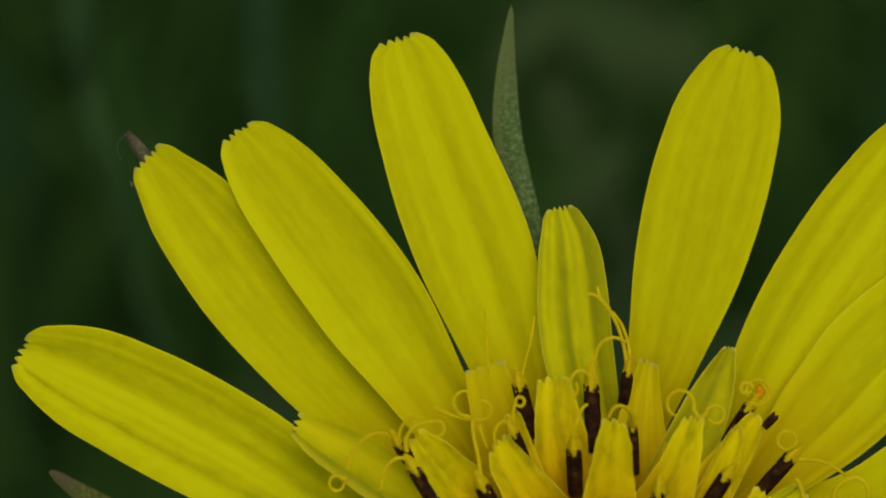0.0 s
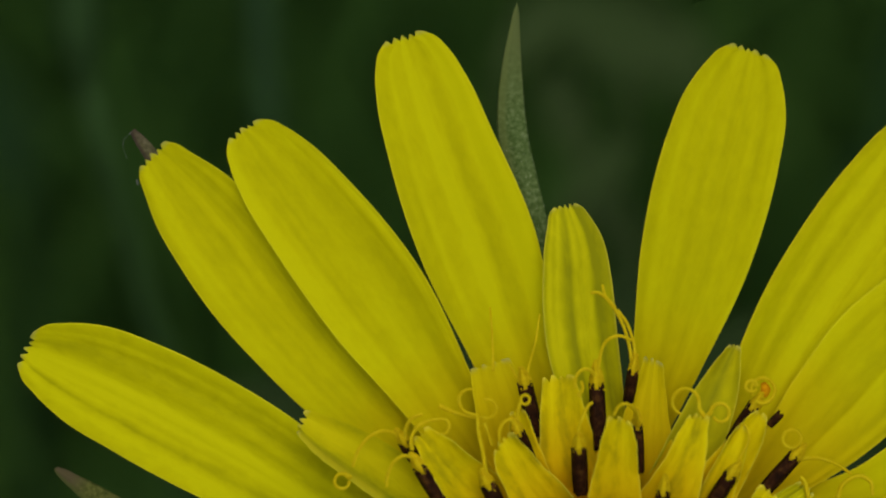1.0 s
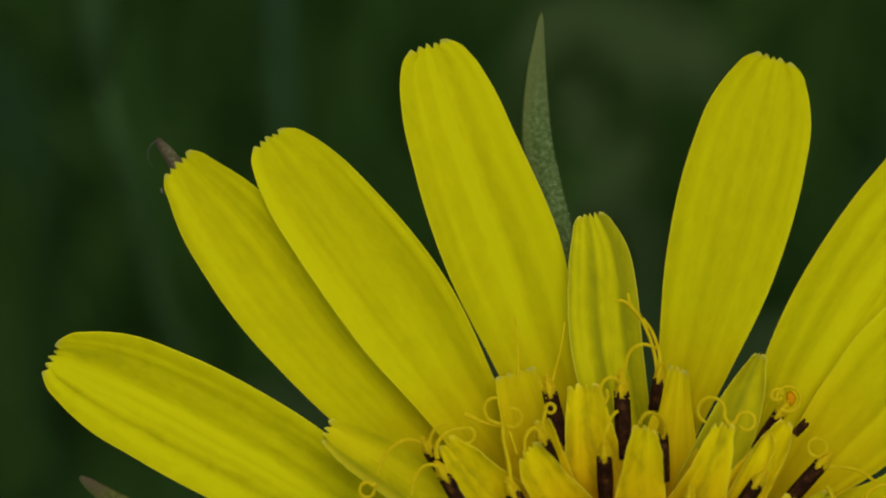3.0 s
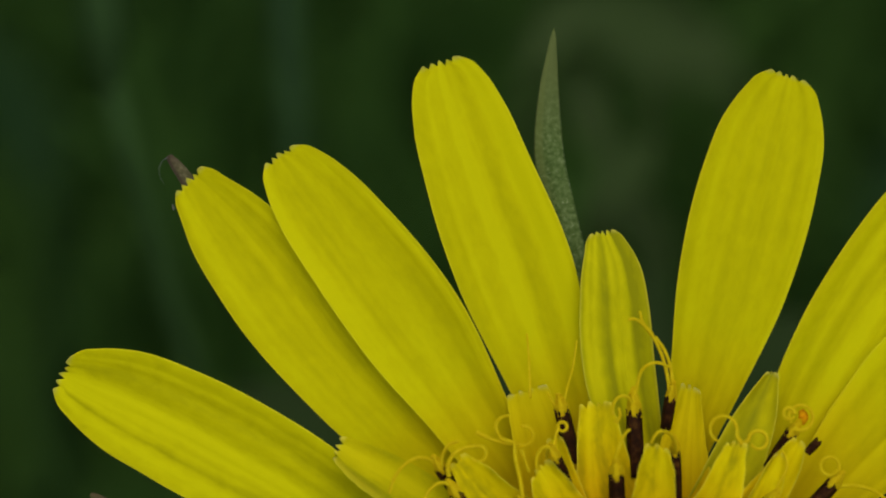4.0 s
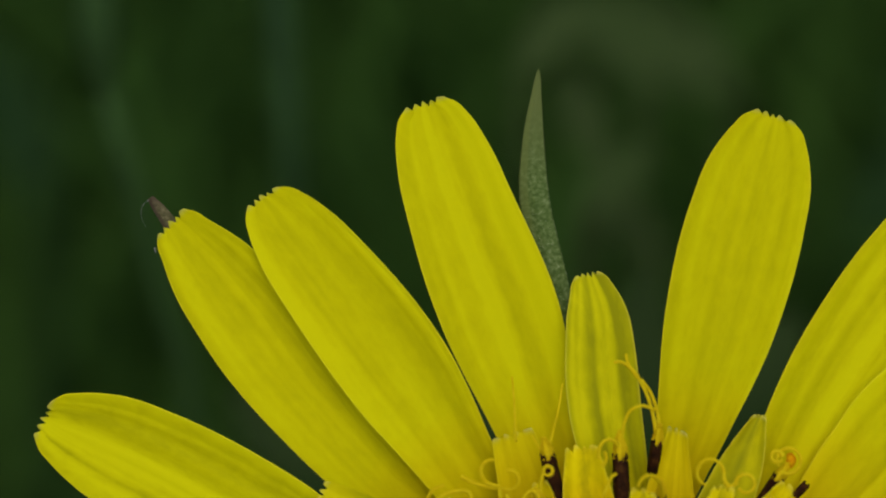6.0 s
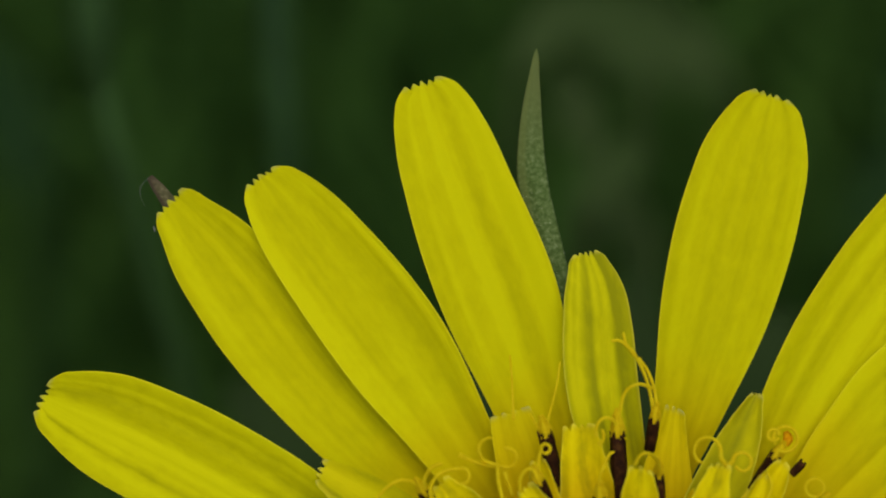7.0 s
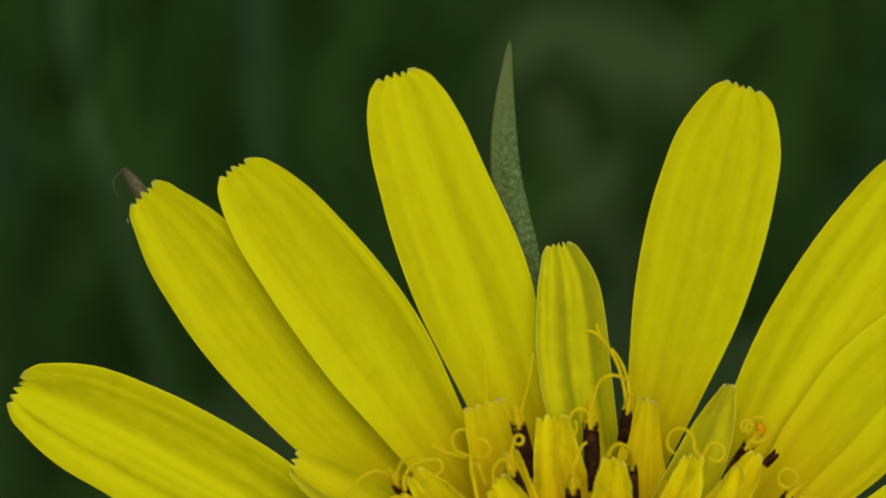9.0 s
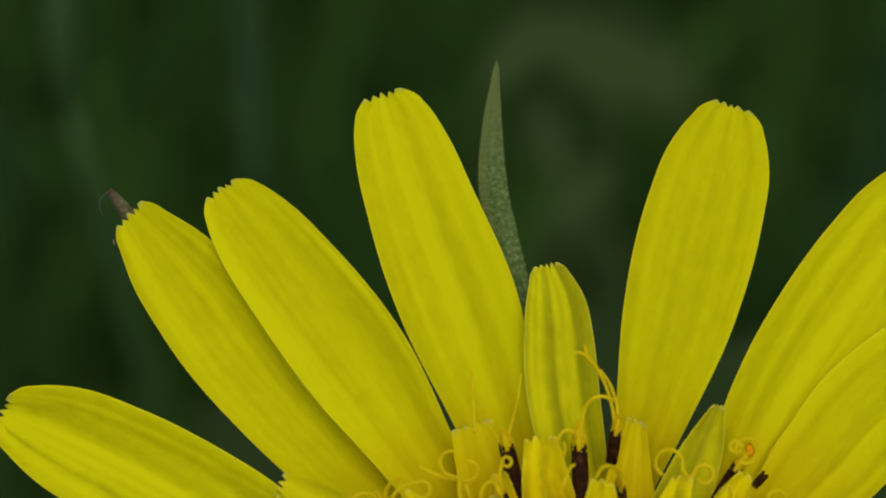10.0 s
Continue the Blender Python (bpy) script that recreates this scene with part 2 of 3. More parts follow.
def ligule_mesh(name, axis, widths, cup=0.10, ribs=0.046, teeth=0.29, slant=0.0, tilt=0.0, wave=0.05, fold=2.0, lobes=5, jag=0.0, seed=1, nu=72, nv=61, thick=0.09, curl=0.0):
    """A strap-shaped floret: unevenly ribbed along its length, five teeth at its end. Millimetres. curl: how far its left margin rolls in."""
    rng = random.Random(seed)
    fine = glide(axis, 240)
    length = np.linalg.norm(np.diff(fine, axis=0), axis=1).sum()
    s = 1 - (1 - np.linspace(0, 1, nu)) ** 1.45
    line = np.stack([np.interp(s, np.linspace(0, 1, 240), fine[:, k]) for k in range(3)], 1)
    tan = np.gradient(line, s, axis=0)
    tan /= np.linalg.norm(tan, axis=1)[:, None]
    widths = [*widths[:-1], widths[-1] + 0.56 * (widths[-2] - widths[-1]), widths[-1]]
    w = smooth_interp(s, STATIONS, widths)
    v = np.linspace(-1, 1, nv)
    # teeth: sharp notches between points, the outer points on the margins
    edge = 0.12 * (1 - v * v) * min(1.0, teeth * 4)
    peak = np.ones(nv)
    for k in range(lobes - 1):
        at = -1.0 + 2.0 * (k + 1 + rng.uniform(-0.2, 0.2)) / lobes
        deep = teeth * rng.uniform(0.8, 1.4)
        left, right = rng.uniform(1.1, 1.5) / lobes, rng.uniform(0.4, 0.9) / lobes
        dip = np.clip(1 - np.where(v < at, (at - v) / left, (v - at) / right), 0, 1)
        edge -= deep * dip ** 1.1
        peak *= 1 - np.clip(dip * 1.6, 0, 1)
    edge += slant * v * widths[-1] / 2
    phase = [rng.uniform(0, 6.28) for _ in range(4)]
    edge += np.array([rng.uniform(-1, 1) for _ in v]) * jag * 0.7
    ruffle = np.array([[rng.uniform(-1, 1), rng.uniform(-1, 1)] for _ in range(nu)]) * jag
    crease = rng.uniform(-0.35, 0.35)
    ridges = [(-0.78 + 0.39 * k + rng.uniform(-0.11, 0.11), rng.uniform(0.045, 0.10), rng.uniform(0.3, 1.4), rng.uniform(0, 6.28)) for k in range(5)]
    grid = np.zeros((nu, nv, 3))
    for i in range(nu):
        n0 = np.array([0.0, 0.0, 1.0])
        side = np.cross(tan[i], n0)
        side /= np.linalg.norm(side)
        up = np.cross(side, tan[i])
        a = radians(tilt)
        side, up = side * math.cos(a) + up * math.sin(a), up * math.cos(a) - side * math.sin(a)
        reach = max(0.0, (s[i] - 0.9) / 0.1) ** 2
        body = min(1.0, 0.35 + 1.2 * s[i]) * min(1.0, (1.0 - s[i]) * 5 + 0.1)
        z = cup * w[i] * np.abs(v) ** fold + wave * np.sin(6 * s[i] + phase[1] + 1.5 * v) * w[i] / 4 + wave * np.sin(15 * s[i] + phase[2]) * np.abs(v) ** 3
        for at, broad, high, start in ridges:
            near = (v - at - 0.03 * math.sin(5 * s[i] + start)) / broad
            z = z + ribs * body * w[i] / 5 * high * (0.75 + 0.45 * math.sin(7 * s[i] + start)) * (np.exp(-near ** 2) - 0.6 * np.exp(-(near - 1.9) ** 2))
        z = z - 1.5 * jag * s[i] * np.exp(-((v - crease) / 0.16) ** 2) + ruffle[i, 1] * 0.8 * np.abs(v) ** 6
        roll = curl * w[i] * np.clip(-v - 0.35, 0, 1) ** 1.5
        grid[i] = line[i] + side * (v * w[i] / 2 + roll * 0.35 + np.sign(v) * np.abs(v) ** 6 * np.where(v < 0, ruffle[i, 0], ruffle[i, 1]) * 0.8)[:, None] + up * (z + roll)[:, None] + tan[i] * (edge * reach)[:, None]
    du, dv = np.gradient(grid, axis=0), np.gradient(grid, axis=1)
    nor = np.cross(dv, du)
    nor /= np.linalg.norm(nor, axis=2)[:, :, None] + 1e-12
    taper = np.minimum(1.0, (1.02 - np.abs(v)) * 6)[None, :, None] * np.clip(w / (4 * thick), 0.1, 1.0)[:, None, None]
    top, low = grid + nor * thick / 2 * taper, grid - nor * thick / 2 * taper
    verts = np.concatenate([top.reshape(-1, 3), low.reshape(-1, 3)]) * MM
    n = nu * nv
    faces = []
    for i in range(nu - 1):
        for j in range(nv - 1):
            a, b, c, d = i * nv + j, i * nv + j + 1, (i + 1) * nv + j + 1, (i + 1) * nv + j
            faces += [(a, b, c, d), (n + d, n + c, n + b, n + a)]
    rim = [j for j in range(nv)] + [i * nv + nv - 1 for i in range(1, nu)] + [(nu - 1) * nv + j for j in range(nv - 2, -1, -1)] + [i * nv for i in range(nu - 2, 0, -1)]
    for a, b in zip(rim, rim[1:] + rim[:1]):
        faces.append((b, a, n + a, n + b))
    uv = [(vv * ww / 2, ss * length) for ss, ww in zip(s, w) for vv in v] * 2
    tips = np.clip(1 - (1 - s) * length / 0.2, 0, 1)[:, None] * peak[None, :]
    return mesh_of(name, verts, faces, uv, list(zip(np.tile(v, nu), tips.ravel())) * 2)


def tube_mesh(name, points, radii, n=8, steps=40, lobes=0, depth=0.0, crown=0.0, unit=MM):
    """A round or fluted tube along a smooth curve; crown: height of the points at its end."""
    line = glide(points, steps)
    tan = np.gradient(line, axis=0)
    tan /= np.linalg.norm(tan, axis=1)[:, None]
    r = np.interp(np.linspace(0, 1, steps), np.linspace(0, 1, len(radii)), radii)
    side = np.cross(tan[0], (0.31, 0.2, 0.93))
    verts, faces = [], []
    for i in range(steps):
        side = side - tan[i] * side.dot(tan[i])
        side /= np.linalg.norm(side)
        up = np.cross(tan[i], side)
        for j in range(n):
            a = 2 * math.pi * j / n
            q = r[i] * (1 + depth * math.cos(lobes * a))
            lift = crown * (abs(math.sin(2.7 * j + 9 * line[0][0])) ** 1.5 - 0.2) if i == steps - 1 else 0
            verts.append((line[i] + (side * math.cos(a) + up * math.sin(a)) * q + tan[i] * lift) * unit)
    for i in range(steps - 1):
        for j in range(n):
            k = (j + 1) % n
            faces.append((i * n + j, i * n + k, (i + 1) * n + k, (i + 1) * n + j))
    verts += [line[0] * unit, (line[-1] - tan[-1] * r[-1] * (0.8 if crown else -0.4)) * unit]
    for j in range(n):
        k = (j + 1) % n
        faces += [(len(verts) - 2, k, j), (len(verts) - 1, (steps - 1) * n + j, (steps - 1) * n + k)]
    return mesh_of(name, verts, faces)


def ring(centre, radius, start, sweep, drift=0.0, shrink=1.0, n=10):
    """Points of a curl: degrees counter-clockwise, drift in depth, shrinking radius."""
    out = []
    for i in range(n):
        q = i / (n - 1)
        a, r = radians(start + sweep * q), radius * (1 + (shrink - 1) * q)
        out.append((centre[0] + r * math.cos(a), centre[1] + r * math.sin(a), centre[2] + drift * q))
    return out


def joined(meshes, name):
    """Several meshes of one part as one."""
    verts, faces, base = [], [], 0
    for me in meshes:
        verts += [tuple(v.co) for v in me.vertices]
        faces += [tuple(base + i for i in p.vertices) for p in me.polygons]
        base = len(verts)
    for me in meshes:
        bpy.data.meshes.remove(me)
    return mesh_of(name, verts, faces)


# ---- ground and meadow ----
def ground():
    bm = bmesh.new()
    n, far = 60, 60.0
    rows = []
    for i in range(n + 1):
        row = []
        for j in range(n + 1):
            u, v = (2 * i / n - 1), (2 * j / n - 1)
            x, y = far * u * abs(u) ** 2, far * v * abs(v) ** 2
            row.append(bm.verts.new((x, y, 0.012 * noise.noise((x * 3, y * 3, 0)) - 0.004)))
        rows.append(row)
    for i in range(n):
        for j in range(n):
            bm.faces.new((rows[i][j], rows[i + 1][j], rows[i + 1][j + 1], rows[i][j + 1]))
    me = bpy.data.meshes.new("ground")
    bm.to_mesh(me)
    bm.free()
    me.materials.append(SOIL)
    tagged(new("ground", me), "dark meadow soil under tall grass", "ground", kind="structure")


def blades(name, count, area, height, width, mat, seed, label):
    """Many curved blades, as one mesh of stuff."""
    rng = random.Random(seed)
    verts, faces = [], []
    for _ in range(count):
        far, round_ = area[2] * rng.random() ** 1.1, rng.uniform(0, 6.2832)
        x, y = area[0] + far * math.cos(round_), area[1] + far * math.sin(round_)
        h, w = rng.uniform(*height), rng.uniform(*width)
        turn, lean = rng.uniform(0, 6.28), rng.uniform(0.1, 0.75)
        dx, dy = math.cos(turn), math.sin(turn)
        base = len(verts)
        for k in range(5):
            q = k / 4
            out = lean * h * q * q
            px, py, pz = x + dx * out, y + dy * out, h * (q - 0.25 * lean * q * q) - 0.01
            ww = w * (1 - q ** 2.2) / 2 + 0.0002
            verts += [(px - dy * ww, py + dx * ww, pz), (px + dx * 0.25 * ww, py + dy * 0.25 * ww, pz), (px + dy * ww, py - dx * ww, pz)]
        for k in range(4):
            a = base + 3 * k
            faces += [(a, a + 1, a + 4, a + 3), (a + 1, a + 2, a + 5, a + 4)]
    me = mesh_of(name, verts, faces)
    me.materials.append(mat)
    tagged(new(name, me), label, "grass", kind="stuff")


ground()
blades("meadow_grass", 22000, (0.0, 0.55, 2.2), (0.08, 0.22), (0.003, 0.009), GRASS, 3, "dense dark green meadow grass, out of focus")


def grass_stalk(foot, stem, head, radius, swell, mat, label):
    """A culm that rises from its foot through the stem's points, with two nodes and a narrow seed head."""
    ob = new("grass_stalk")
    tagged(ob, label, "grass stalk", "stalks in the meadow")
    low, first = np.array(foot), np.array(stem[0])
    rise = [tuple(low + (first - low) * q) for q in (0, 0.15, 0.3, 0.45, 0.6, 0.75, 0.9)]
    part("culm", tube_mesh("culm", rise + stem, [radius * 1.1, radius], 8, 60, unit=1.0), mat, ob)
    for k in (2, 4):
        at = np.array(rise[k])
        up = (first - low) / np.linalg.norm(first - low)
        part("node", tube_mesh("node", [at - up * 0.002, at, at + up * 0.002], [radius * 1.1, radius * 1.5, radius * 1.1], 8, 6, unit=1.0), mat, ob)
    part("seed_head", tube_mesh("seed_head", head, [radius, radius * swell, radius * swell * 0.9, radius * 0.5], 10, 24, 5, 0.15, unit=1.0), mat, ob)
    return ob


grass_stalk((-0.0098, 0.0940, -0.0100), [(-0.0218, 0.0900, 0.3598), (-0.0229, 0.0900, 0.3658), (-0.0238, 0.0905, 0.3724), (-0.0250, 0.0910, 0.3788), (-0.0261, 0.0915, 0.3844), (-0.0268, 0.0920, 0.3889)],
            [(-0.0268, 0.0920, 0.3889), (-0.0271, 0.0925, 0.3917), (-0.0272, 0.0930, 0.3950), (-0.0273, 0.0940, 0.3984), (-0.0274, 0.0950, 0.4012)], 0.0008, 2.05, STRAW, "pale green grass stalk standing in the meadow, out of focus")
grass_stalk((-0.0071, 0.1310, -0.0100), [(-0.0151, 0.1250, 0.3465), (-0.0152, 0.1250, 0.3543), (-0.0154, 0.1260, 0.3604), (-0.0157, 0.1280, 0.3639)],
            [(-0.0157, 0.1280, 0.3639), (-0.0158, 0.1300, 0.3667), (-0.0162, 0.1340, 0.3698), (-0.0166, 0.1380, 0.3719)], 0.0012, 1.0, SAGE, "bluish green grass stalk standing in the meadow, out of focus")


def weed(root, leaves, mat, label):
    """A low plant: oval leaves with a sunk midrib, each on a stalk from one root."""
    ob = new("meadow_weed")
    tagged(ob, label, "weed", "weeds in the meadow")
    for centre, long, wide, turn in leaves:
        c = np.array(centre, float)
        out = np.array((math.sin(radians(turn)), 0.70 * math.cos(radians(turn)), 0.45 * math.cos(radians(turn))))
        out /= np.linalg.norm(out)
        side = np.cross(out, (0.0, -0.55, 0.83))
        side /= np.linalg.norm(side)
        up = np.cross(side, out)
        n, verts, faces = 14, [], []
        for k in range(n):
            q = k / (n - 1)
            w = wide / 2 * math.sin(math.pi * min(0.995, 0.03 + q)) ** 0.75
            p = c + out * (q - 0.5) * long - up * 0.10 * long * (2 * q - 1) ** 2
            for f, drop in ((-1, 0.0), (-0.5, 0.1), (0, 0.22), (0.5, 0.1), (1, 0.0)):
                verts.append(p + side * f * w - up * drop * w)
            for f in (1, 0, -1):
                verts.append(p + side * f * w * 0.96 - up * (0.22 * w * (f == 0) + 0.0006))
        for k in range(n - 1):
            o = 8 * k
            for h in range(8):
                g = (h + 1) % 8
                faces.append((o + h, o + g, o + 8 + g, o + 8 + h))
        leaf = part("leaf", mesh_of("leaf", verts, faces), mat, ob)
        foot = c - out * long / 2 - up * 0.10 * long
        part("leaf_stalk", tube_mesh("leaf_stalk", [root, tuple((np.array(root) + foot) / 2 + (0, -0.01, 0.02)), tuple(foot)], [0.0012, 0.0009, 0.0007], 6, 20, unit=1.0), mat, leaf)
    return ob


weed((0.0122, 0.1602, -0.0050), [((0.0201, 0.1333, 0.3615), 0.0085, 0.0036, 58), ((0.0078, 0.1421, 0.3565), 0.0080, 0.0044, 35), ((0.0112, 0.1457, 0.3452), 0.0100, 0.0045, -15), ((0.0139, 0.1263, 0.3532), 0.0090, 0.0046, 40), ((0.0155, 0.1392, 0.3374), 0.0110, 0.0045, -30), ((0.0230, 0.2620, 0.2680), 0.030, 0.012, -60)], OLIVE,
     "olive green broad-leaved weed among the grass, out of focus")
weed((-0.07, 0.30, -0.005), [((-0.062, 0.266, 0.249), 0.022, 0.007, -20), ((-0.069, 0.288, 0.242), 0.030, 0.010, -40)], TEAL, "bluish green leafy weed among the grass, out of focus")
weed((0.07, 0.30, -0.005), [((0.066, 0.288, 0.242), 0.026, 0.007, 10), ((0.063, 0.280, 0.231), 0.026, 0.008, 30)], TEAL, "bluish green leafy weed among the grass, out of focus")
# leaves added behind the gaps between ligules, so that these come out lighter
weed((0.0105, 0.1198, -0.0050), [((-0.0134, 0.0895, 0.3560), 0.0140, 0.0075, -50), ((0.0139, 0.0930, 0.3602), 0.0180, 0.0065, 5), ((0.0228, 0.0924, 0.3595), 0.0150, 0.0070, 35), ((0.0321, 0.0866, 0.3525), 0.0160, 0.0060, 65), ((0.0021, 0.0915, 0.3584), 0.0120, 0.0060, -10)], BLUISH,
     "blue-green leaves added behind the flower to lighten the gaps between ligules, out of focus")

# ---- the flower ----
# In its own space x runs across, y up along the head's face, z out of the face.
flower = new("yellow_flower")
flower.matrix_world = pose(0, 0, 0.45, 50, 0, 0)
tagged(flower, "open bright yellow daisy-like flower head with toothed ligules", "flower")

part("receptacle", tube_mesh("receptacle", [(7.38, -16.87, -13), (7.14, -15.68, -9), (6.92, -14.79, -5), (6.83, -14.36, -3)], [1.6, 4.2, 5.2, 3.0], 20, 16), BRACT, flower, "green base of the flower head")
part("stem", tube_mesh("stem", [(7.36, -16.82, -12.5), (7.0, -24.0, -22.0), (5.0, -70.0, -62.0), (0.0, -200.0, -170.0), (-4.0, -352.0, -296.0)], [2.0, 1.7, 1.5, 1.6, 1.9], 12, 50), STEM, flower, "upright green stem")


def ligule(axis, widths, mat=YELLOW, label="", **shape):
    return part("ligule", ligule_mesh("ligule", axis, widths, **shape), mat, flower, label)


# outer ligules
ligule([(5.97, -15.44, -4), (-2.68, -13.06, -2.6), (-9.61, -9.08, -1.2), (-14.47, -6.52, -0.8), (-19.01, -4.57, -1.4)],
       [1.24, 2.37, 4.02, 5.16, 5.19, 4.55, 3.35, 1.69], slant=-0.07, seed=11, mat=STREAKED)
ligule([(4.62, -14.58, -4.7), (-2.61, -8.45, -3.0), (-7.25, -3.49, -2.2), (-10.48, 0.68, -2.1), (-13.41, 4.19, -2.5)],
       [1.26, 2.26, 3.52, 4.40, 4.60, 3.82, 2.74, 1.64], slant=0.11, seed=12)
ligule([(5.27, -14.42, -4), (0.85, -8.62, -2.6), (-2.17, -3.99, -1.6), (-4.90, -0.17, -1.2), (-9.26, 5.31, -1.8)],
       [1.11, 2.46, 3.55, 4.90, 4.58, 3.94, 3.03, 1.58], slant=-0.09, seed=13)
ligule([(5.81, -14.45, -4.2), (4.23, -8.76, -3), (1.81, -1.19, -2), (-0.13, 3.94, -1.7), (-2.02, 9.53, -2.2)],
       [1.48, 2.50, 3.85, 5.27, 4.81, 4.21, 3.34, 1.76], slant=-0.03, seed=14)
lig_e = ligule([(7.22, -13.67, -3.4), (7.02, -9.32, -2.2), (6.02, -4.31, -1.4), (5.67, -0.30, -0.8), (5.23, 1.83, -0.9)],
               [1.10, 1.95, 2.66, 3.22, 3.08, 2.61, 1.90, 1.14], slant=-0.01, mat=PALE, teeth=0.22, seed=15, label="short greenish yellow ligule")
lig_f = ligule([(7.93, -14.24, -4.2), (8.87, -9.15, -3), (10.57, -2.54, -2), (12.10, 3.44, -1.7), (13.64, 8.94, -2.2)],
               [1.37, 1.41, 3.25, 4.99, 5.24, 4.59, 3.40, 1.69], slant=-0.07, teeth=0.2, seed=16)
ligule([(8.96, -14.51, -5.2), (12.57, -10.07, -3.5), (15.91, -3.99, -2.7), (19.15, 0.80, -2.6), (23.14, 6.14, -3.0)],
       [1.46, 2.69, 3.94, 5.14, 5.18, 4.53, 3.41, 1.77], slant=0.0, seed=17)
lig_h = ligule([(10.21, -14.01, -3.8), (14.01, -11.18, -2.8), (17.90, -7.00, -2.2), (20.74, -4.05, -2.0), (28.44, 0.71, -2.2)],
               [0.70, 2.08, 4.61, 5.39, 5.37, 4.77, 3.53, 1.77], slant=0.0, cup=0.03, seed=18)
ligule([(9.52, -15.64, -5), (14.05, -13.31, -3.8), (19.33, -12.00, -3), (23.85, -9.83, -2.8), (30.00, -9.13, -3.2)],
       [1.52, 2.82, 3.87, 4.91, 5.13, 4.54, 3.39, 1.77], slant=0.0, seed=19)
for k, (x, y, z) in enumerate([(31, -21, -3), (24, -33, -2), (11, -39, -3), (-4, -38, -2), (-16, -31, -3), (-20, -21, -2)]):
    b = np.array((6.6, -14.5, -4.5))
    e = np.array((x, y, z), float)
    ligule([b + (e - b) * 0.05, b + (e - b) * 0.4 + (0, 0, 1), b + (e - b) * 0.7 + (0, 0, 1), e], [1.5, 2.6, 3.9, 4.9, 5.0, 4.4, 3.3, 1.8], seed=30 + k, nu=30)

# inner ligules, shorter and cupped, rising out of the face
lig_j = ligule([(4.52, -14.36, -3), (-0.61, -11.74, -0.6), (-3.62, -9.66, 0.4), (-6.56, -7.81, 0.6)], [1.01, 1.77, 2.32, 2.62, 2.37, 2.02, 1.59, 1.16], mat=ROLLED, cup=0.10, curl=0.55, teeth=0.26, lobes=4, slant=0.2, seed=41, nu=34, ribs=0.023, wave=0.17, jag=0.022)
lig_k = ligule([(5.27, -13.93, -2.5), (3.56, -10.34, -0.8), (2.66, -8.01, -0.6), (1.85, -5.25, -0.8)], [1.01, 2.02, 2.77, 2.90, 2.50, 2.25, 2.05, 1.85], mat=YELLOW, cup=0.12, curl=0.15, teeth=0.16, lobes=4, slant=0.0, seed=42, nu=34, ribs=0.023, wave=0.17, jag=0.022)
lig_l = ligule([(6.02, -13.89, -2), (5.63, -10.53, 0.4), (5.20, -8.22, 0.8), (4.88, -5.75, 0.9)], [1.01, 2.02, 2.67, 2.70, 2.10, 1.80, 1.58, 1.38], mat=GOLD, cup=0.15, teeth=0.23, lobes=4, slant=-0.05, seed=43, nu=34, ribs=0.023, wave=0.17, jag=0.022)
lig_m = ligule([(7.98, -13.92, -2.4), (8.61, -10.30, -0.2), (8.85, -7.62, -0.2), (9.18, -5.10, -0.6)], [1.01, 2.27, 2.77, 2.50, 1.75, 1.25, 1.00, 0.85], mat=YELLOW, cup=0.18, teeth=0.26, lobes=3, slant=-0.25, seed=44, nu=34, ribs=0.023, wave=0.17, jag=0.022)
lig_n = ligule([(8.35, -14.07, -2.6), (10.24, -10.31, -0.4), (11.58, -7.51, -0.2), (12.80, -4.42, -0.2)], [1.01, 2.02, 2.45, 2.42, 1.90, 1.35, 0.85, 0.48], mat=OLIVE_YELLOW, cup=0.22, teeth=0.14, lobes=3, slant=0.2, seed=45, nu=34, ribs=0.023, wave=0.17, jag=0.022)
lig_o = ligule([(5.00, -14.27, -2), (2.15, -11.86, 1.2), (0.27, -9.80, 2.2), (-1.22, -8.16, 2.6)], [1.01, 2.02, 2.77, 2.72, 1.92, 1.61, 1.13, 0.91], mat=GOLD, cup=0.20, teeth=0.23, lobes=3, slant=0.0, seed=46, nu=34, ribs=0.023, wave=0.17, jag=0.022)
lig_p = ligule([(5.75, -14.22, -1.4), (4.39, -11.69, 1.8), (3.25, -10.01, 2.8), (2.37, -8.48, 3.2)], [1.01, 2.12, 2.72, 2.62, 1.92, 1.71, 1.36, 1.16], mat=GOLD, cup=0.22, teeth=0.26, lobes=4, slant=0.3, seed=47, nu=34, ribs=0.023, wave=0.17, jag=0.022)
ligule([(7.01, -14.20, -1.2), (7.26, -11.42, 2.2), (7.36, -9.61, 3.2), (7.48, -7.51, 3.8)], [1.01, 2.42, 2.67, 2.37, 1.77, 1.56, 1.24, 1.06], mat=GOLD, cup=0.16, teeth=0.20, lobes=3, slant=-0.25, seed=48, nu=34, ribs=0.023, wave=0.17, jag=0.022)
lig_r = ligule([(8.29, -14.22, -1.4), (9.40, -11.69, 1.8), (10.28, -9.64, 2.8), (10.98, -7.39, 3.2)], [1.01, 2.42, 2.72, 2.40, 1.70, 1.35, 1.05, 0.90], mat=GOLD, cup=0.22, teeth=0.23, lobes=4, slant=0.2, seed=49, nu=34, ribs=0.023, wave=0.17, jag=0.022)
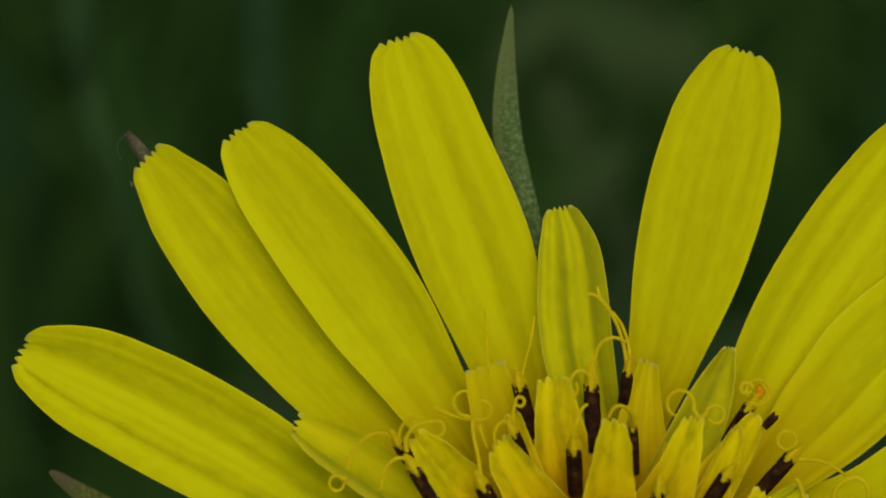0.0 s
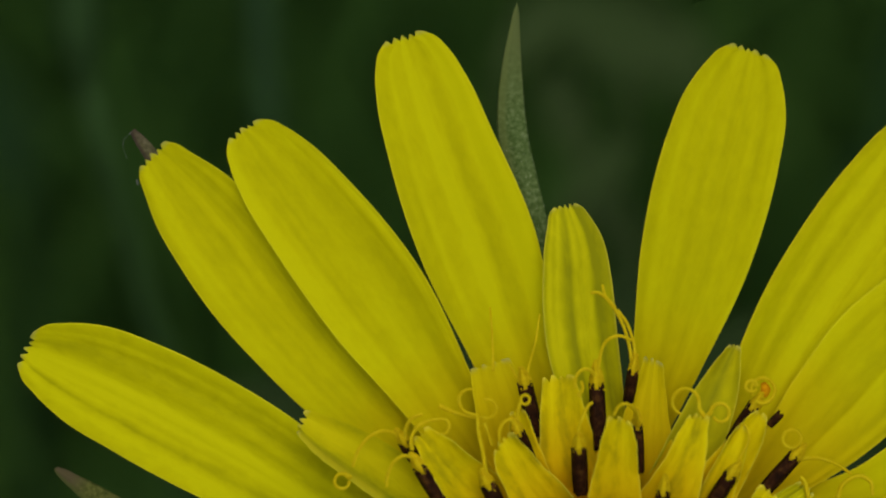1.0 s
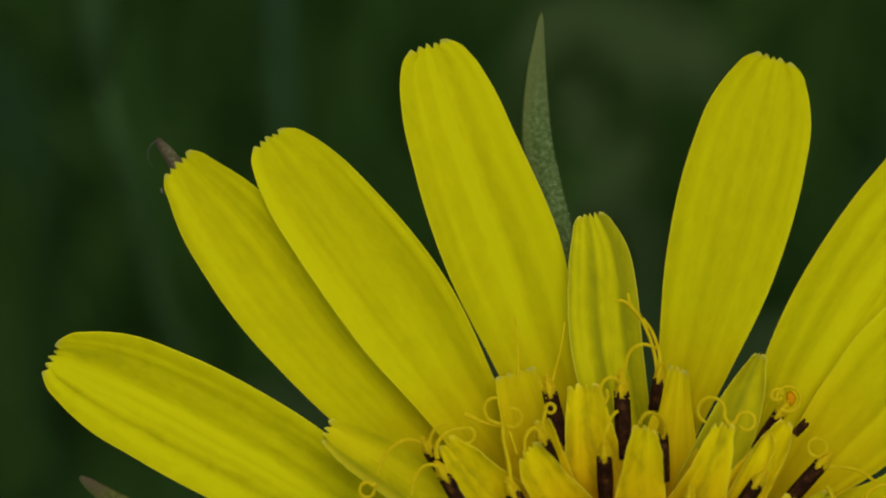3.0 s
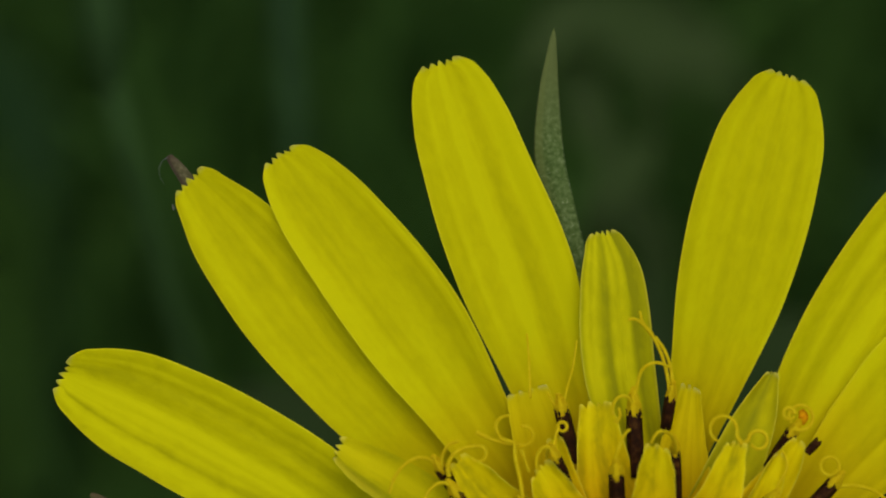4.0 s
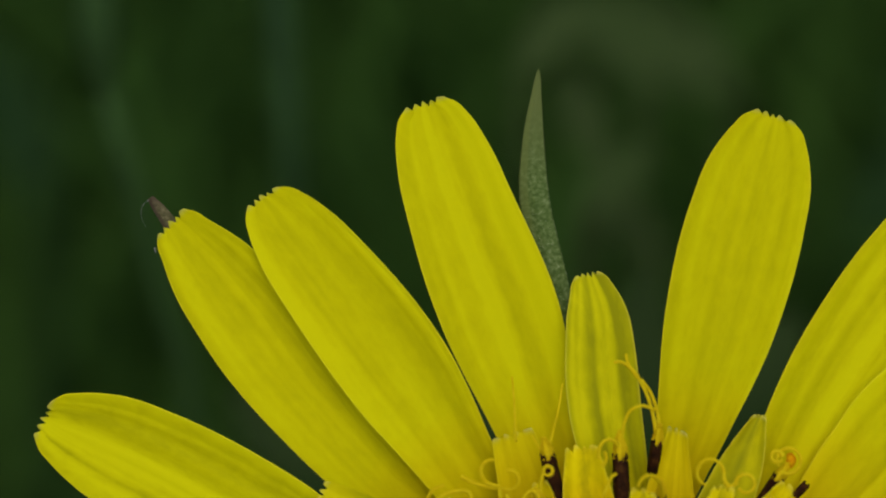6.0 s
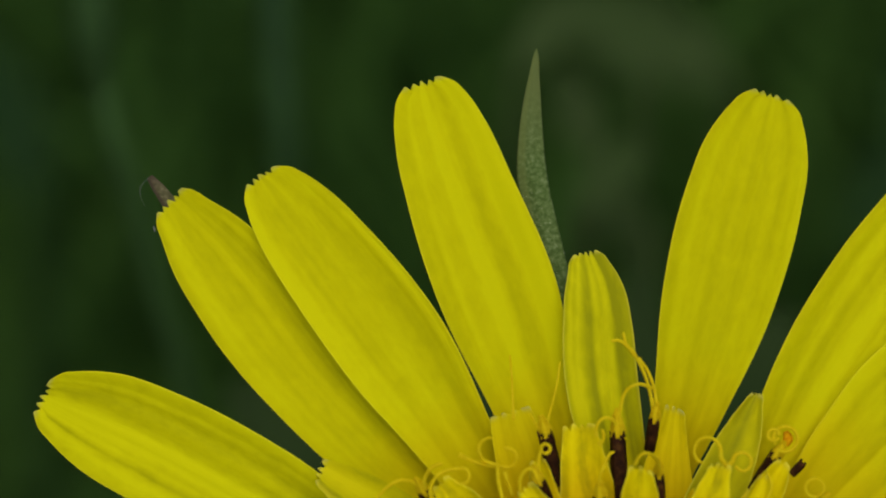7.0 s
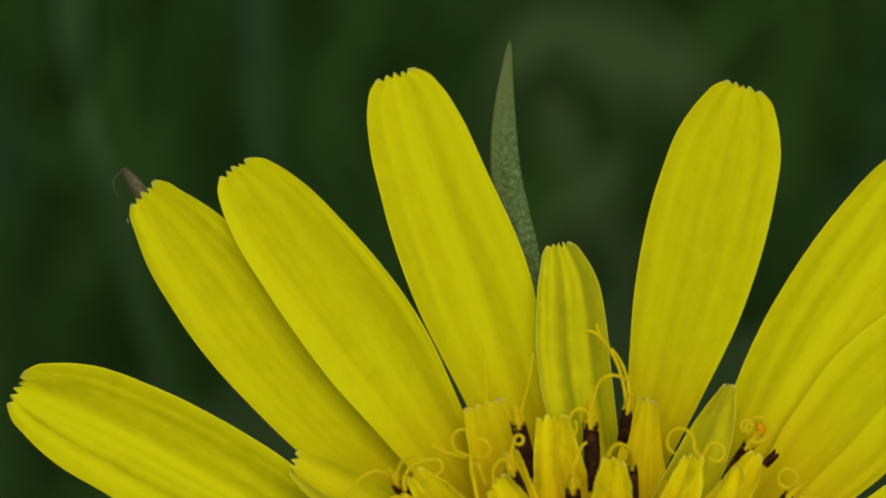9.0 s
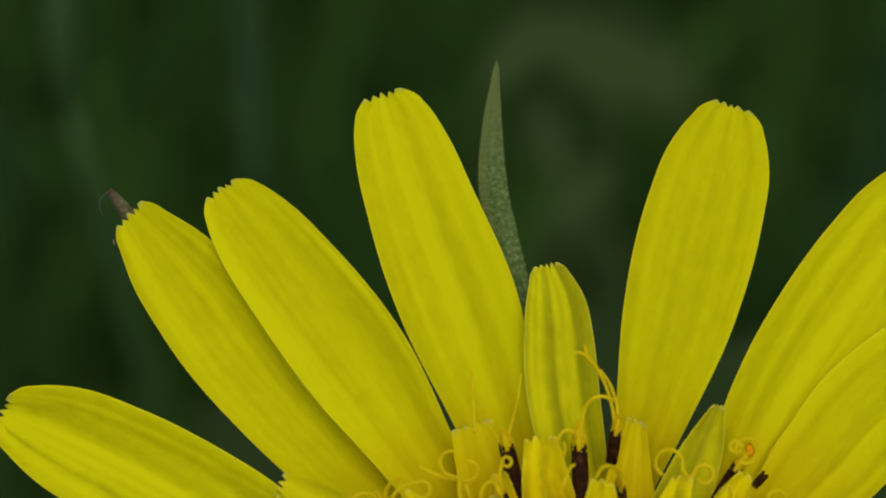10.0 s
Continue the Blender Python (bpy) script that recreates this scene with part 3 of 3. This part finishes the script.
lig_s = ligule([(9.09, -14.27, -2), (11.16, -11.49, 0.8), (12.60, -9.44, 1.4), (13.82, -7.38, 1.6)], [1.01, 2.02, 2.37, 2.17, 1.60, 1.30, 0.95, 0.60], mat=GOLD, cup=0.24, teeth=0.26, lobes=2, slant=0.0, seed=50, nu=34, ribs=0.023, wave=0.17, jag=0.022)
ligule([(9.22, -14.53, -2), (11.20, -12.00, 1.4), (12.25, -9.90, 2.0), (12.95, -7.90, 2.2)], [0.91, 1.40, 1.70, 1.60, 1.25, 1.00, 0.75, 0.45], mat=GOLD, cup=0.24, teeth=0.1, lobes=2, slant=0.3, seed=51, nu=34, ribs=0.023, wave=0.17, jag=0.022)
ligule([(9.60, -15.04, -2), (12.62, -12.94, 1.8), (13.56, -11.77, 2.4), (14.09, -10.69, 2.6)], [1.01, 1.51, 1.66, 1.56, 1.36, 1.26, 1.13, 1.01], mat=GOLD, cup=0.24, teeth=0.23, lobes=3, slant=-0.25, seed=52, nu=34, ribs=0.023, wave=0.17, jag=0.022)
lig_v = ligule([(9.89, -15.09, -2.6), (12.73, -13.05, 0.4), (14.43, -11.75, 1), (15.87, -10.64, 1.2)], [1.01, 1.51, 1.66, 1.51, 1.21, 1.11, 0.98, 0.86], mat=PALE, cup=0.24, teeth=0.26, lobes=4, slant=0.2, seed=53, nu=34, ribs=0.023, wave=0.17, jag=0.022)

lig_w = ligule([(5.51, -13.87, -1.8), (4.04, -11.03, 0.6), (3.40, -8.97, 1.4), (3.05, -7.26, 1.6)], [1.01, 1.61, 1.82, 1.71, 1.31, 1.06, 0.86, 0.66], mat=GOLD, cup=0.2, teeth=0.20, lobes=3, slant=0.0, seed=54, nu=34, ribs=0.023, wave=0.17, jag=0.022)


# bracts behind the ligules
def bract(axis, widths, mat, label, **shape):
    me = ligule_mesh("bract", axis, widths, teeth=0.0, ribs=0.015, thick=0.2, wave=0.01, fold=1.1, **shape)
    return part("bract", me, mat, flower, label)


leafy = bract([(6.70, -13.60, -6.0), (6.00, -8.00, -4.6), (5.18, -3.07, -3.6), (4.12, 0.28, -3.5), (3.50, 2.60, -3.4), (2.93, 5.17, -3.3), (2.88, 8.00, -3.3), (3.11, 11.12, -3.3)],
              [1.80, 1.70, 1.22, 1.33, 1.30, 0.83, 0.42, 0.03], LEAFY, "pointed downy grey-green bract", cup=-0.18, seed=60)
bract([(5.50, -14.00, -7.0), (-2.60, -8.20, -5.6), (-8.20, -2.90, -4.2), (-11.32, 0.80, -3.7), (-12.61, 2.66, -3.6), (-13.62, 4.25, -3.4), (-14.41, 5.30, -3.3)],
      [1.60, 2.00, 2.00, 1.50, 0.72, 0.75, 0.63, 0.28], PURPLE, "purplish brown bract tip", cup=-0.25, seed=61)
bract([(5.60, -15.40, -7.0), (-3.00, -16.20, -5.4), (-8.00, -16.00, -4.4), (-11.72, -14.69, -3.8), (-14.29, -12.74, -3.7), (-16.34, -11.27, -3.6), (-17.92, -10.12, -3.4)],
      [1.60, 2.20, 2.00, 1.65, 1.48, 1.12, 0.68, 0.20], DRY, "dry greenish brown bract tip", cup=-0.2, seed=62)


def down(parent, count, seed):
    """Short pale hairs all over a bract, as one mesh."""
    rng = random.Random(seed)
    src = parent.data
    verts, faces = [], []
    n = len(src.vertices)
    for _ in range(count):
        k = rng.randrange(n)
        if (k % (n // 2)) // 41 > 64:
            continue
        v = src.vertices[k]
        p, q = v.co.copy(), v.normal.copy()
        way = (q + Vector((rng.uniform(-0.8, 0.8), rng.uniform(-0.8, 0.8), rng.uniform(-0.4, 0.4)))).normalized()
        p += Vector((rng.uniform(-1, 1), rng.uniform(-1, 1), 0)) * 0.00006
        side = way.cross(Vector((0.3, 0.5, 0.8))).normalized() * 0.000011
        tip = p + way * rng.uniform(0.00006, 0.00014)
        base = len(verts)
        third = way.cross(side).normalized() * 0.000011
        verts += [p - side, p + side, p + third, tip]
        faces += [(base, base + 1, base + 3), (base + 1, base + 2, base + 3), (base + 2, base, base + 3)]
    hairs = part("hairs", mesh_of("hairs", verts, faces), SILK, parent, "fine pale hairs")
    tagged(hairs, kind="stuff")


down(leafy, 1100, 5)


# dark anther tubes with curled yellow styles; one small tube is only a gap's shade
FINE, ROUND = 0.065, 0.08


def anther(owner, top, low, wide, stub=0.85):
    a = part("anther_tube", tube_mesh("anther_tube", [low, tuple((np.array(low) + np.array(top)) / 2), top], [wide * 0.92, wide * 1.04, wide * 0.98], 30, 14, 5, 0.12, wide * 0.7), ANTHER, owner, "dark brown anther tube")
    up = np.array(top) - np.array(low)
    up /= np.linalg.norm(up)
    t = np.array(top)
    if stub > 0.2:
        rng = random.Random(int(1000 * abs(t[0])))
        pieces = [tube_mesh("plug", [t - up * 0.15, t + up * stub * 0.35, t + up * stub * 0.7, t + up * stub], [wide * 0.85, wide * 0.95, wide * 0.6, wide * 0.2], 20, 12, 3, 0.2)]
        for _ in range(60):
            q = rng.uniform(-0.2, 0.95)
            turn, out = rng.uniform(0, 6.28), wide * (0.95 - 0.6 * max(0.0, q)) * rng.uniform(0.75, 1.1)
            c = t + up * q * stub + np.array([math.cos(turn) * out, math.sin(turn) * out * 0.3, abs(math.sin(turn)) * out])
            g = rng.uniform(0.025, 0.06)
            pieces.append(tube_mesh("crumb", [c - up * g, c, c + up * g], [g * 0.4, g, g * 0.4], 6, 4))
        part("pollen_plug", joined(pieces, "pollen_plug"), POLLEN, a, "golden crumbs of pollen at the tube's mouth")
    return a


def style(owner, *strands, r=FINE):
    part("style", joined([tube_mesh("strand", s, [r * 1.5, r * 1.1, r, r, r * 0.9], 7, 12 + 5 * len(s)) for s in strands], "style"), STYLE, owner, "curled yellow style branches")


anther(lig_k, (3.40, -6.08, 1.3), (3.94, -8.39, 0.7), 0.33)
style(lig_k, [(3.43, -6.13, 1.3), (3.55, -5.36, 1.2), (3.87, -4.20, 0.6), (4.08, -3.00, 0)], [(3.35, -6.23, 1.3), (3.03, -5.78, 1.3), (2.73, -5.24, 1)], [(2.00, -5.49, 1), (1.96, -4.00, 0.2), (1.87, -2.71, -0.6)], r=0.05)
anther(lig_e, (6.58, -6.13, 1.2), (6.72, -9.00, 0.9), 0.34, 1.15)
style(lig_e, [(6.58, -6.23, 1.2), (6.42, -5.57, 1.6), (5.98, -5.38, 1.9), (5.65, -5.70, 2), (5.60, -6.20, 2)], [(6.58, -6.23, 1.2), (6.67, -5.10, 1.4), (6.94, -4.22, 1.5), (7.52, -3.92, 1.5), (8.15, -4.12, 1.4)], [(5.72, -6.57, 2.2), (5.92, -6.24, 2.2), (5.87, -5.89, 2.2)], r=ROUND)
anther(lig_l, (5.73, -8.80, 3.2), (5.84, -10.82, 2.2), 0.33)
style(lig_l, [(5.73, -8.87, 3.2), (5.68, -8.18, 3.2), (5.89, -7.45, 3), (6.14, -6.95, 3), (6.33, -6.80, 3)], r=ROUND)
anther(lig_w, (3.10, -8.12, 2.4), (3.64, -9.40, 1.8), 0.28)
style(lig_w, [(3.10, -8.22, 2.4), (3.05, -7.55, 2.5), (3.10, -7.05, 2.5)] + ring((3.38, -6.70, 2.5), 0.20, 200, -330, 0.2), [(3.06, -8.17, 2.4), (2.77, -7.61, 2.8), (2.47, -7.65, 3), (2.25, -8.03, 3.2), (2.27, -8.57, 3.3)], r=ROUND)
anther(lig_m, (8.34, -7.87, 2), (8.44, -9.96, 1.6), 0.25)
style(lig_m, [(8.34, -7.94, 2), (8.19, -7.18, 3.4), (7.82, -6.84, 4), (7.44, -6.90, 4.2), (7.17, -7.34, 4.2)], r=ROUND)
anther(lig_j, (-1.92, -8.66, 1.6), (-1.45, -9.44, 1.2), 0.28)
style(lig_j, [(-1.95, -8.76, 1.6), (-2.34, -8.25, 1.8), (-2.96, -8.12, 2), (-3.56, -8.44, 2.1), (-3.98, -9.01, 2.1), (-4.21, -9.69, 2)], [(-4.28, -10.06, 2)] + ring((-4.68, -10.33, 2), 0.33, 30, 330, 0.1), [(-1.90, -8.71, 1.7), (-1.89, -8.04, 2), (-1.59, -7.54, 2.2), (-1.14, -7.36, 2.2)], r=ROUND)
anther(lig_o, (-1.22, -9.70, 2.6), (-0.15, -11.42, 2.2), 0.34)
style(lig_o, [(-1.24, -9.75, 2.6), (-1.59, -9.27, 2.8), (-1.98, -9.16, 3), (-2.40, -9.45, 3), (-2.65, -10.00, 3), (-2.70, -10.52, 3)], [(-1.58, -8.89, 2.9), (-1.63, -8.44, 3), (-1.44, -7.99, 3), (-1.09, -7.71, 2.8), (-0.47, -7.57, 2.6)] + ring((-0.30, -7.89, 2.6), 0.35, 60, -200, 0.1), r=ROUND)
style(lig_k, [(-0.40, -7.03, 1.2), (0.40, -7.38, 1.3), (1.20, -7.54, 1.5)] + ring((1.70, -7.14, 1.7), 0.43, -110, 215, 0.2), [(1.35, -7.52, 1.5), (0.70, -7.27, 1.5)] + ring((0.95, -6.77, 1.5), 0.48, 205, -130, 0.1), [(1.60, -7.76, 1.7), (1.77, -8.25, 1.8), (1.94, -8.75, 1.9)], r=ROUND)
anther(lig_p, (1.76, -10.44, 3), (2.38, -11.76, 2.6), 0.35)
style(lig_p, [(1.76, -10.52, 3), (1.63, -9.74, 3.1), (1.53, -9.01, 3), (1.34, -8.16, 2.6), (1.29, -7.45, 2)], r=0.10)
anther(lig_f, (8.24, -5.50, 0.5), (8.04, -6.91, 0), 0.25)
style(lig_f, [(8.24, -5.61, 0.5), (8.09, -4.55, 0.6), (7.81, -3.54, 0.6), (7.34, -2.61, 0.6), (6.98, -2.14, 0.6), (6.86, -1.68, 0.5)], [(7.39, -2.69, 0.6), (6.98, -2.23, 0.7), (6.63, -2.01, 0.7), (6.35, -2.03, 0.7)], [(8.35, -5.61, 0.5), (8.27, -4.37, 0.5), (7.97, -3.42, 0.5), (7.54, -2.79, 0.6)], r=ROUND)
anther(lig_r, (9.42, -10.70, 3.2), (9.32, -11.87, 2.8), 0.30)
style(lig_r, [(11.28, -7.45, 3), (11.03, -7.11, 2.8)] + ring((10.44, -6.80, 2.6), 0.58, 0, 250, -0.4), r=ROUND)
anther(lig_n, (13.54, -7.10, 0.9), (12.59, -8.65, 0.5), 0.30)
style(lig_n, ring((13.91, -6.31, 1.2), 0.61, 240, 330, 0.2, 0.8), ring((13.42, -6.15, 1.4), 0.25, 0, 330, 0.1), r=ROUND)
part("pollen_grain", tube_mesh("pollen_grain", [(13.99, -6.04, 0.9), (14.08, -6.31, 1), (14.04, -6.64, 0.9)], [0.13, 0.25, 0.10], 10, 8), ORANGE, lig_n, "orange clump of pollen")
style(lig_n, [(11.36, -7.50, 2), (11.53, -7.32, 2)] + ring((12.00, -7.30, 2), 0.43, 180, -330, 0.2, 0.85), r=ROUND)
anther(lig_s, (12.39, -10.03, 2.8), (11.47, -11.54, 2.2), 0.33)
style(lig_s, [(12.44, -10.08, 2.8), (12.78, -9.26, 2.9), (13.18, -8.52, 2.8), (13.16, -8.03, 2.7), (13.00, -7.72, 2.6)], r=0.06)
anther(lig_h, (15.32, -9.31, 1.2), (13.82, -11.06, 0.8), 0.32)
style(lig_h, [(15.42, -9.28, 1.2)] + ring((15.20, -8.47, 1.4), 0.43, -70, 400, 0.2, 0.9), [(15.42, -9.39, 1.2), (16.36, -9.36, 0.8), (17.25, -9.61, 0.4), (17.96, -10.10, 0.2)], r=ROUND)
# no real anther: a small dark tube added for the shadow between two ligules
anther(lig_s, (14.79, -7.42, 0.4), (14.30, -7.95, 0.3), 0.18, 0.1)
style(lig_v, [(16.00, -11.47, 1.4), (15.89, -10.77, 1.5), (15.74, -10.32, 1.5), (15.59, -10.17, 1.5)], [(17.23, -11.66, 0.6), (17.53, -10.58, 0.6), (18.24, -10.17, 0.6), (18.79, -10.43, 0.6), (18.89, -11.03, 0.6)], r=0.10)

# a thread of spider silk on the bract tip
part("silk_thread", joined([tube_mesh("thread", [(-14.41, 5.27, -3.3), (-14.76, 4.91, -3.2), (-14.81, 4.45, -3.2), (-14.71, 4.02, -4.4)], [0.01, 0.01], 5, 20),
                            tube_mesh("bead", [(-14.18, 3.06, -2.9), (-14.15, 2.95, -2.9), (-14.13, 2.82, -2.9)], [0.03, 0.05, 0.03], 6, 8)], "silk_thread"), THREAD, flower, "spider silk with a tiny droplet")

# ---- motion of the flower ----


def motions():
    walk(flower, [
    (0.0, pose(0.000000, 0.000000, 0.450000, 50.000, -0.000, 0.000)),
    (0.1, pose(0.000019, -0.000012, 0.449915, 49.987, 0.001, -0.004)),
    (0.2, pose(0.000166, -0.000024, 0.449830, 49.974, -0.013, -0.026)),
    (0.3, pose(0.000134, 0.000013, 0.449802, 49.974, -0.006, -0.023)),
    (0.4, pose(0.000003, 0.000130, 0.449872, 49.997, 0.013, -0.007)),
    (0.5, pose(-0.000104, 0.000232, 0.449922, 50.016, 0.029, 0.006)),
    (0.6, pose(-0.000187, 0.000334, 0.450065, 50.047, 0.045, 0.013)),
    (0.7, pose(-0.000092, 0.000339, 0.450093, 50.051, 0.040, -0.004)),
    (0.8, pose(0.000153, 0.000328, 0.450101, 50.051, 0.019, -0.042)),
    (0.9, pose(0.000223, 0.000268, 0.450051, 50.038, 0.017, -0.055)),
    (1.0, pose(0.000190, 0.000175, 0.449963, 50.015, 0.027, -0.054)),
    (1.1, pose(0.000080, 0.000137, 0.449866, 49.997, 0.042, -0.040)),
    (1.2, pose(0.000022, 0.000146, 0.449827, 49.993, 0.051, -0.032)),
    (1.3, pose(0.000141, 0.000189, 0.449827, 49.998, 0.041, -0.050)),
    (1.4, pose(0.000432, 0.000297, 0.449904, 50.021, 0.011, -0.089)),
    (1.5, pose(0.000617, 0.000356, 0.449923, 50.030, -0.007, -0.114)),
    (1.6, pose(0.000417, 0.000352, 0.449925, 50.030, 0.019, -0.083)),
    (1.7, pose(0.000263, 0.000284, 0.449850, 50.012, 0.041, -0.060)),
    (1.8, pose(0.000104, 0.000216, 0.449775, 49.994, 0.063, -0.034)),
    (1.9, pose(0.000197, 0.000115, 0.449662, 49.967, 0.057, -0.043)),
    (2.0, pose(0.000467, 0.000031, 0.449567, 49.945, 0.031, -0.075)),
    (2.1, pose(0.000621, -0.000016, 0.449571, 49.940, 0.016, -0.088)),
    (2.2, pose(0.000748, -0.000015, 0.449633, 49.948, 0.004, -0.096)),
    (3.3, pose(0.000293, -0.000457, 0.449774, 49.917, 0.092, 0.067)),
    (3.4, pose(0.000156, -0.000618, 0.449643, 49.881, 0.109, 0.093)),
    (3.5, pose(0.000198, -0.000746, 0.449551, 49.853, 0.106, 0.094)),
    (3.6, pose(0.000432, -0.000943, 0.449320, 49.799, 0.103, 0.050)),
    (3.7, pose(0.000722, -0.001008, 0.449244, 49.781, 0.094, -0.002)),
    (3.8, pose(0.000939, -0.000962, 0.449302, 49.795, 0.093, -0.045)),
    (3.9, pose(0.000951, -0.000965, 0.449303, 49.794, 0.115, -0.059)),
    (4.0, pose(0.000730, -0.000920, 0.449364, 49.808, 0.166, -0.040)),
    (4.1, pose(0.000351, -0.000801, 0.449369, 49.822, 0.205, 0.028)),
    (4.2, pose(-0.000112, -0.000715, 0.449335, 49.828, 0.256, 0.107)),
    (4.3, pose(-0.000378, -0.000610, 0.449320, 49.838, 0.284, 0.161)),
    (4.4, pose(-0.000392, -0.000366, 0.449470, 49.889, 0.274, 0.170)),
    (4.5, pose(-0.000142, -0.000169, 0.449561, 49.926, 0.233, 0.142)),
    (4.6, pose(0.000374, -0.000299, 0.449770, 49.942, 0.160, 0.076)),
    (4.7, pose(0.000694, -0.000527, 0.449865, 49.932, 0.107, 0.036)),
    (4.8, pose(0.000966, -0.000933, 0.449748, 49.871, 0.061, 0.001)),
    (4.9, pose(0.000912, -0.001404, 0.449556, 49.793, 0.052, 0.011)),
    (5.0, pose(0.000555, -0.001956, 0.449270, 49.693, 0.078, 0.063)),
    (5.1, pose(0.000119, -0.002372, 0.449091, 49.621, 0.092, 0.146)),
    (5.2, pose(-0.000164, -0.002755, 0.448950, 49.558, 0.088, 0.208)),
    (6.3, pose(0.000423, -0.003071, 0.448909, 49.519, 0.032, 0.047)),
    (6.4, pose(-0.000258, -0.002915, 0.448910, 49.537, 0.098, 0.142)),
    (6.5, pose(-0.000538, -0.002614, 0.449082, 49.595, 0.121, 0.184)),
    (6.6, pose(-0.000269, -0.002195, 0.449485, 49.694, 0.098, 0.141)),
    (6.7, pose(0.000126, -0.002018, 0.449601, 49.726, 0.060, 0.080)),
    (6.8, pose(0.000749, -0.001919, 0.449619, 49.736, -0.003, -0.012)),
    (6.9, pose(0.000725, -0.001902, 0.449544, 49.723, 0.006, -0.015)),
    (7.0, pose(0.000430, -0.002145, 0.449162, 49.638, 0.047, 0.018)),
    (7.1, pose(0.000109, -0.002632, 0.448987, 49.560, 0.081, 0.071)),
    (7.2, pose(0.000122, -0.003420, 0.448448, 49.397, 0.071, 0.073)),
    (7.3, pose(0.000298, -0.003966, 0.448197, 49.301, 0.042, 0.051)),
    (7.4, pose(0.000585, -0.004413, 0.448060, 49.231, 0.001, 0.015)),
    (7.5, pose(0.000589, -0.004588, 0.448248, 49.239, -0.003, 0.023)),
    (7.6, pose(0.000354, -0.003986, 0.448813, 49.395, -0.006, 0.068)),
    (7.7, pose(0.000217, -0.003480, 0.449263, 49.524, -0.021, 0.099)),
    (7.8, pose(0.000003, -0.003005, 0.449677, 49.645, -0.027, 0.141)),
    (7.9, pose(-0.000338, -0.002833, 0.449728, 49.680, -0.018, 0.202)),
    (8.0, pose(-0.000681, -0.003044, 0.449321, 49.608, -0.008, 0.262)),
    (8.1, pose(-0.000545, -0.003287, 0.449054, 49.546, 0.005, 0.209)),
    (8.2, pose(0.000210, -0.003832, 0.448423, 49.398, -0.054, 0.071)),
    (8.3, pose(0.000815, -0.004154, 0.448060, 49.314, -0.094, -0.046)),
    (8.4, pose(0.001194, -0.004173, 0.448061, 49.314, -0.109, -0.132)),
    (8.5, pose(0.001127, -0.003905, 0.448407, 49.396, -0.073, -0.157)),
    (8.6, pose(0.000759, -0.003197, 0.448961, 49.564, -0.054, -0.105)),
    (8.7, pose(0.000619, -0.002598, 0.449383, 49.700, -0.061, -0.085)),
    (8.8, pose(0.000427, -0.001743, 0.450113, 49.909, -0.063, -0.057)),
    (8.9, pose(0.000402, -0.001399, 0.450230, 49.974, -0.083, -0.052)),
    (9.0, pose(0.000091, -0.001438, 0.449884, 49.931, -0.068, -0.005)),
    (9.1, pose(-0.000133, -0.001710, 0.449726, 49.884, -0.050, 0.020)),
    (9.2, pose(-0.000246, -0.002175, 0.449338, 49.783, -0.042, 0.033)),
    (9.3, pose(-0.000114, -0.002479, 0.449142, 49.727, -0.062, 0.011)),
    (9.4, pose(0.000296, -0.002591, 0.449179, 49.725, -0.114, -0.049)),
    (9.5, pose(0.000495, -0.002591, 0.449348, 49.755, -0.145, -0.082)),
    (9.6, pose(0.000448, -0.002276, 0.449754, 49.854, -0.163, -0.066)),
    (9.7, pose(0.000185, -0.002071, 0.450026, 49.922, -0.158, -0.023)),
    (9.8, pose(-0.000220, -0.002042, 0.450086, 49.941, -0.138, 0.040)),
    (9.9, pose(-0.000375, -0.002172, 0.449953, 49.915, -0.147, 0.068)),
    (10.0, pose(0.000042, -0.002272, 0.449862, 49.897, -0.220, 0.017)),
    ])


motions()
